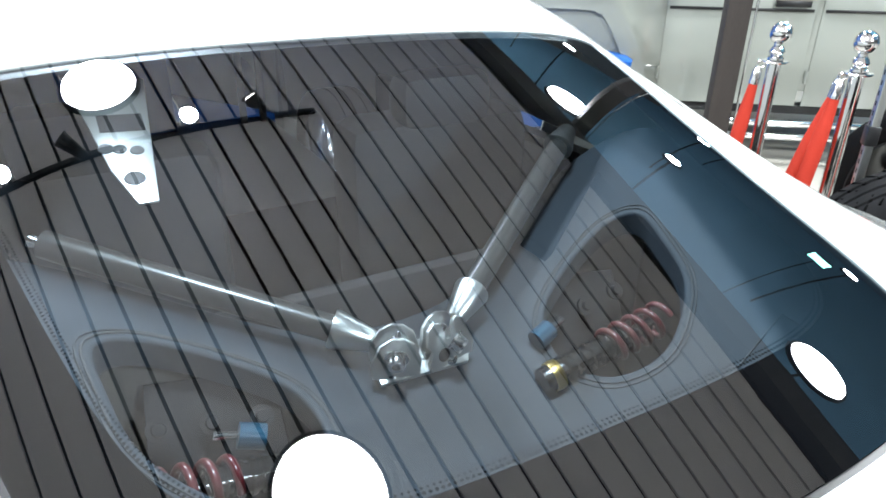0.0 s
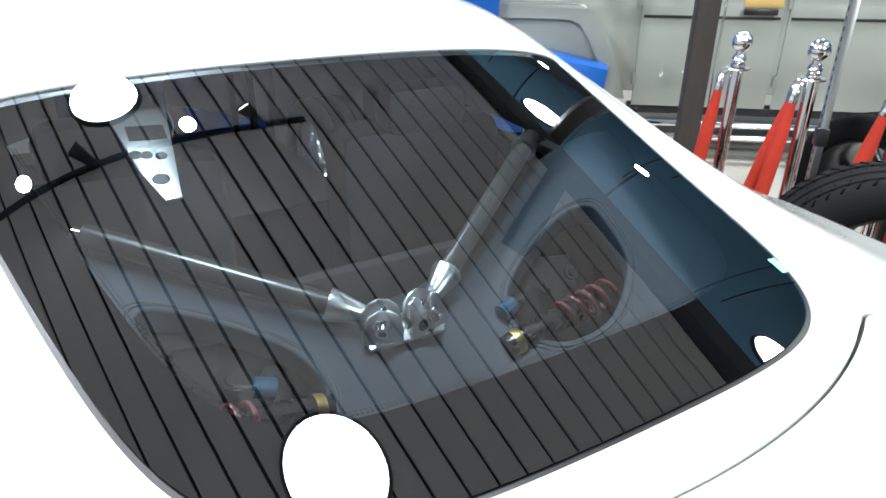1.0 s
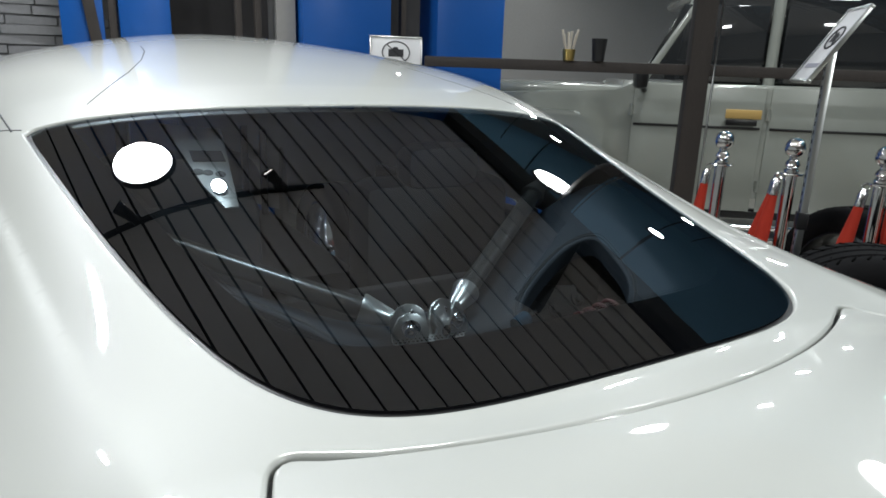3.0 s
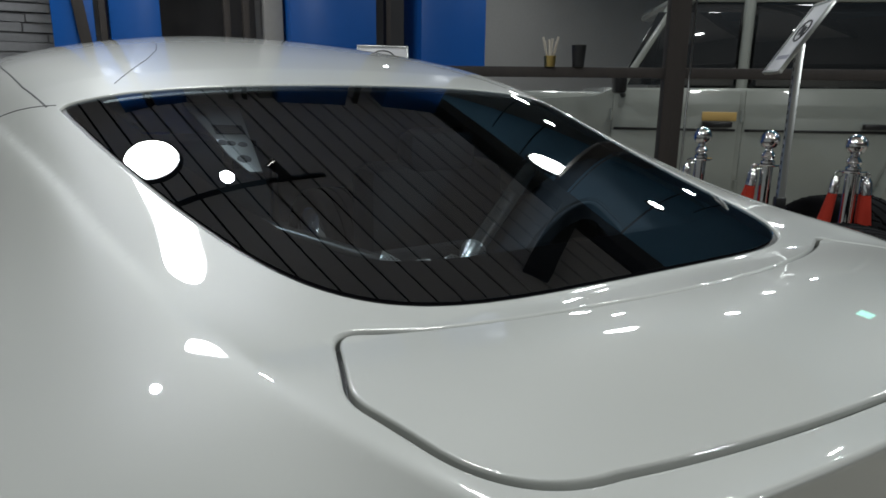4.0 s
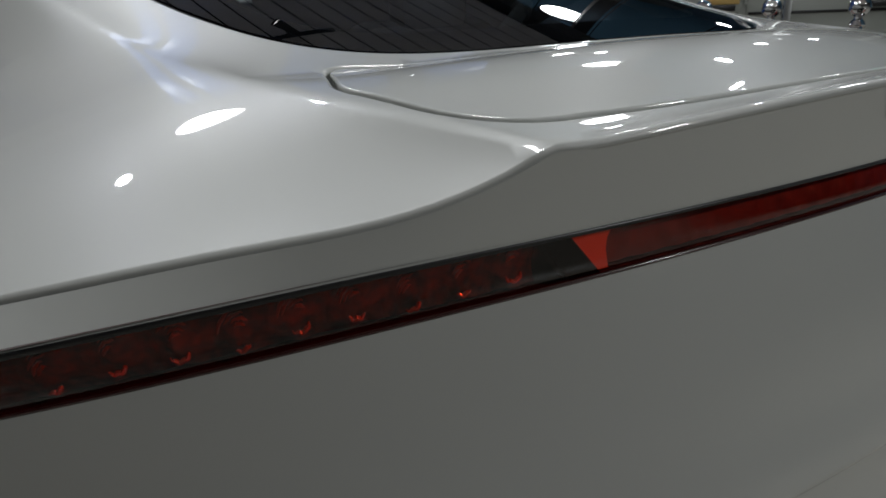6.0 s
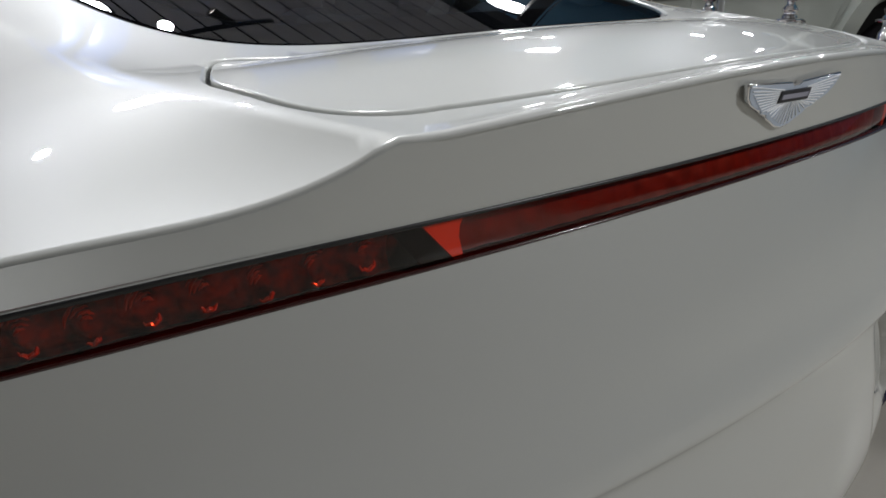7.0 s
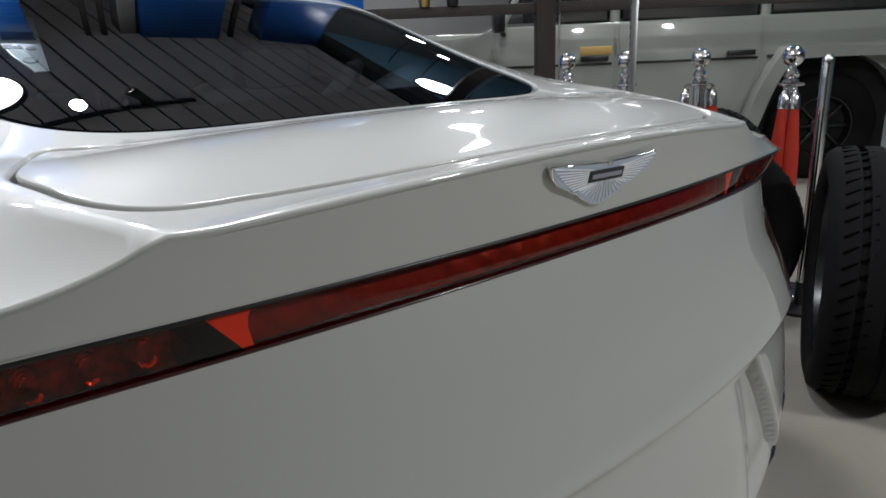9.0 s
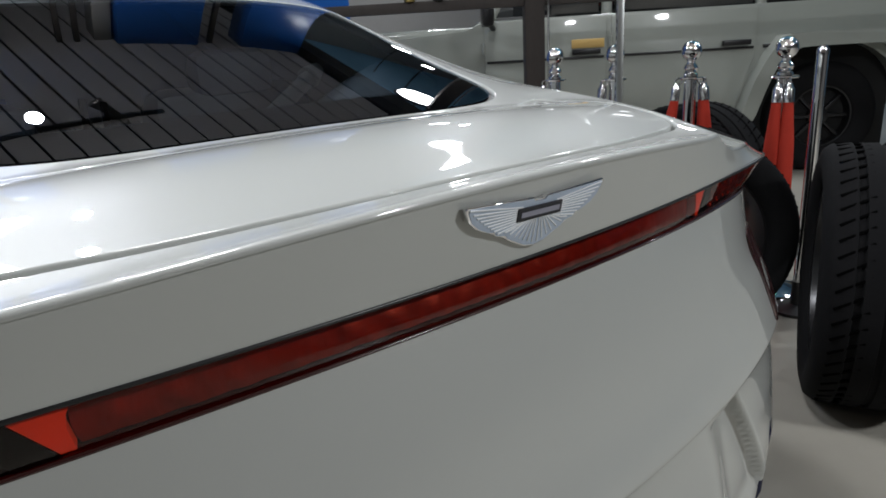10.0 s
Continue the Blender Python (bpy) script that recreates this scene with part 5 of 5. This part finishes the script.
def offroader():
    jm = pose(3.954, 2.895, FLOOR, 0, 0, -38.6) @ Matrix.Diagonal((1.127, 1.127, 1.082, 1))
    j = root("offroader", "off-white boxy four-door off-roader with black trim", "car", at=jm)
    FA, RA, AR = -1.57, 1.53, 0.50

    def arch_pts(c):
        return [(c + AR * math.cos(a) * 1.08, 0.45 + AR * math.sin(a) * 1.0) for a in np.linspace(math.pi, 0, 17)]

    low = [(-2.22, 0.42)] + arch_pts(FA) + arch_pts(RA) + [(2.2, 0.42), (2.22, 1.22), (-0.85, 1.20), (-0.95, 1.13), (-2.19, 1.08)]
    part("body_side", prism(low, 1.50, Matrix.Rotation(radians(90), 4, "X") @ Matrix.Translation((0, 0, -1.5)), bevel=0.012), M_JEEP, j)
    part("bonnet", box((-2.06, 0.12, 1.08), (-0.86, 1.38, 1.17), 0.03), M_JEEP, j)
    part("bonnet_vent", box((-1.25, 0.3, 1.168), (-1.0, 0.5, 1.175), 0.003), M_BLACK, j)
    part("roof", box((-0.45, 0.06, 1.76), (2.2, 1.44, 1.84), 0.04), M_JEEP, j)
    for s0, s1, n in ((-0.84, -0.01, "front"), (0.01, 1.0, "rear")):
        z0 = 0.36
        outline = [(s0 + 0.008, z0), (s1 - 0.008, z0), (s1 - 0.008, 1.19), (s0 + 0.008, 1.19)]
        if n == "rear":
            outline = [(s0 + 0.008, z0), (0.86, z0), (0.88, 0.55), (s1 - 0.008, 0.85), (s1 - 0.008, 1.19), (s0 + 0.008, 1.19)]
        dr = part("door", prism(outline, 0.012, Matrix.Translation((0, 0.0, 0)) @ Matrix.Rotation(radians(90), 4, "X"), bevel=0.004), M_JEEP, j, "off-white door")
        part("door_handle", box((s1 - 0.24, -0.05, 0.942), (s1 - 0.05, -0.022, 0.980), 0.006), M_BLACK, dr, "black door handle")
        part("rub_strip", box((s0 + 0.02, -0.022, 0.915), (s1 - 0.02, -0.0125, 0.932), 0.003), M_BLACK, dr, "black rub strip")
        a0 = 0.30 if n == "front" else 0.0
        part("side_window", prism([(s0 + 0.04, 1.22), (s1 - 0.05, 1.22), (s1 - 0.05, 1.70), (s0 + 0.04 + a0 * 0.75, 1.70)], 0.02, Matrix.Translation((0, 0.05, 0)) @ Matrix.Rotation(radians(90), 4, "X"), bevel=0.004), M_DARKGLASS, dr, "dark side window")
        for k, zz in enumerate((0.50, 0.98)):
            part("hinge", rod((s0, -0.014, zz), (s0, -0.014, zz + 0.075), 0.010, 10), M_JEEP, dr)
    part("rear_window", prism([(1.08, 1.24), (2.1, 1.24), (2.1, 1.70), (1.08, 1.70)], 0.02, Matrix.Translation((0, 0.05, 0)) @ Matrix.Rotation(radians(90), 4, "X"), bevel=0.004), M_DARKGLASS, j, "dark rear side window")
    part("rub_strip", box((1.05, -0.014, 0.915), (2.1, -0.001, 0.94), 0.003), M_BLACK, j)
    part("cabin_core", box((-0.35, 0.075, 1.19), (2.15, 1.42, 1.77), 0.02), M_DARKGLASS, j)
    for a, b in (((-0.80, 1.17), (-0.46, 1.78)), ((0.0, 1.18), (0.0, 1.78)), ((1.04, 1.18), (1.04, 1.78)), ((2.16, 1.18), (2.16, 1.78))):
        part("pillar", tube([(a[0], 0.055, a[1]), (b[0], 0.06, b[1])], 0.036, 10), M_JEEP, j)
    part("mirror", box((-0.86, -0.22, 1.16), (-0.78, -0.06, 1.32), 0.025), M_BLACK, j, "black door mirror")
    part("mirror_arm", rod((-0.80, -0.08, 1.18), (-0.76, 0.02, 1.14), 0.018, 10), M_BLACK, j)
    for c in (FA, RA):
        rim_o = blob_open([(c - 0.66, 0.42), (c - 0.56, 0.72), (c - 0.42, 0.955), (c - 0.30, 1.0), (c + 0.30, 1.0), (c + 0.42, 0.955), (c + 0.58, 0.72), (c + 0.68, 0.42)])
        rim_i = blob_open([(c - 0.56, 0.42), (c - 0.47, 0.68), (c - 0.37, 0.87), (c - 0.27, 0.905), (c + 0.27, 0.905), (c + 0.37, 0.87), (c + 0.48, 0.68), (c + 0.57, 0.42)])
        band = [tuple(p) for p in rim_o] + [tuple(p) for p in rim_i[::-1]]
        part("wheel_flare", prism(band, 0.13, Matrix.Translation((0, 0.01, 0)) @ Matrix.Rotation(radians(90), 4, "X"), bevel=0.014), M_JEEP, j, "off-white wheel flare")
        if c == FA:
            foot = blob_open([(c - 0.44, 0.42), (c - 0.38, 0.56), (c - 0.27, 0.66), (c + 0.27, 0.66), (c + 0.38, 0.56), (c + 0.44, 0.42)])
            part("arch_liner", prism([tuple(p) for p in rim_i] + [tuple(p) for p in foot[::-1]], 0.02, Matrix.Translation((0, -0.06, 0)) @ Matrix.Rotation(radians(90), 4, "X"), bevel=0.004), M_JEEP, j, "off-white broad flare face")
        part("wheel_well", box((c - 0.52, 0.12, 0.1), (c + 0.52, 0.45, 0.93), 0.05), M_GAP, j)
        w = new("wheel")
        w.parent = j
        wheel_into(w, Matrix.Translation((c, 0.16, 0.40)) @ Matrix.Rotation(radians(90), 4, "X"), 0.40, 0.25, 0.22, 8, tread=False, rim_mat=M_DARKRIM)
    part("sill", box((-0.85, 0.02, 0.30), (0.95, 0.12, 0.36), 0.01), M_BLACK, j)
    for zz, yy in ((0.27, -0.10), (0.18, -0.08)):
        part("side_step", rod((-0.85, yy, zz), (0.95, yy, zz), 0.021, 16), M_CHROME, j, "chrome side step tube")
    part("side_marker", box((-0.25, -0.020, 0.985), (-0.03, -0.0125, 1.045), 0.003), M_AMBER, j, "faded amber sticker")


offroader()

# low blue car far behind the post
blue_car = root("blue_car", "low glossy blue car beyond the rail", "car", at=pose(1.9, 5.6, FLOOR, 0, 0, -30))
part("body", prism([(-1.9, 0.25), (1.9, 0.25), (1.95, 0.7), (0.9, 0.92), (-0.8, 0.95), (-1.9, 0.8)], 1.5, Matrix.Rotation(radians(90), 4, "X"), bevel=0.06), M_BLUE, blue_car)
part("cabin", prism([(-0.8, 0.93), (0.8, 0.93), (0.3, 1.25), (-0.5, 1.27)], 1.3, Matrix.Translation((0, -0.1, 0)) @ Matrix.Rotation(radians(90), 4, "X"), bevel=0.05), M_DARKGLASS, blue_car)
for c in (-1.2, 1.2):
    w = new("wheel")
    w.parent = blue_car
    wheel_into(w, Matrix.Translation((c, -1.42, 0.32)) @ Matrix.Rotation(radians(90), 4, "X"), 0.32, 0.2, 0.2, 8, tread=False)

# ---- true size ----
for ob in list(scene.objects):
    if ob.parent is None and ob.type != "CAMERA":
        ob.matrix_basis = PLACE @ ob.matrix_basis
        if ob.type == "LIGHT":
            ob.data.energy *= TRUE**2
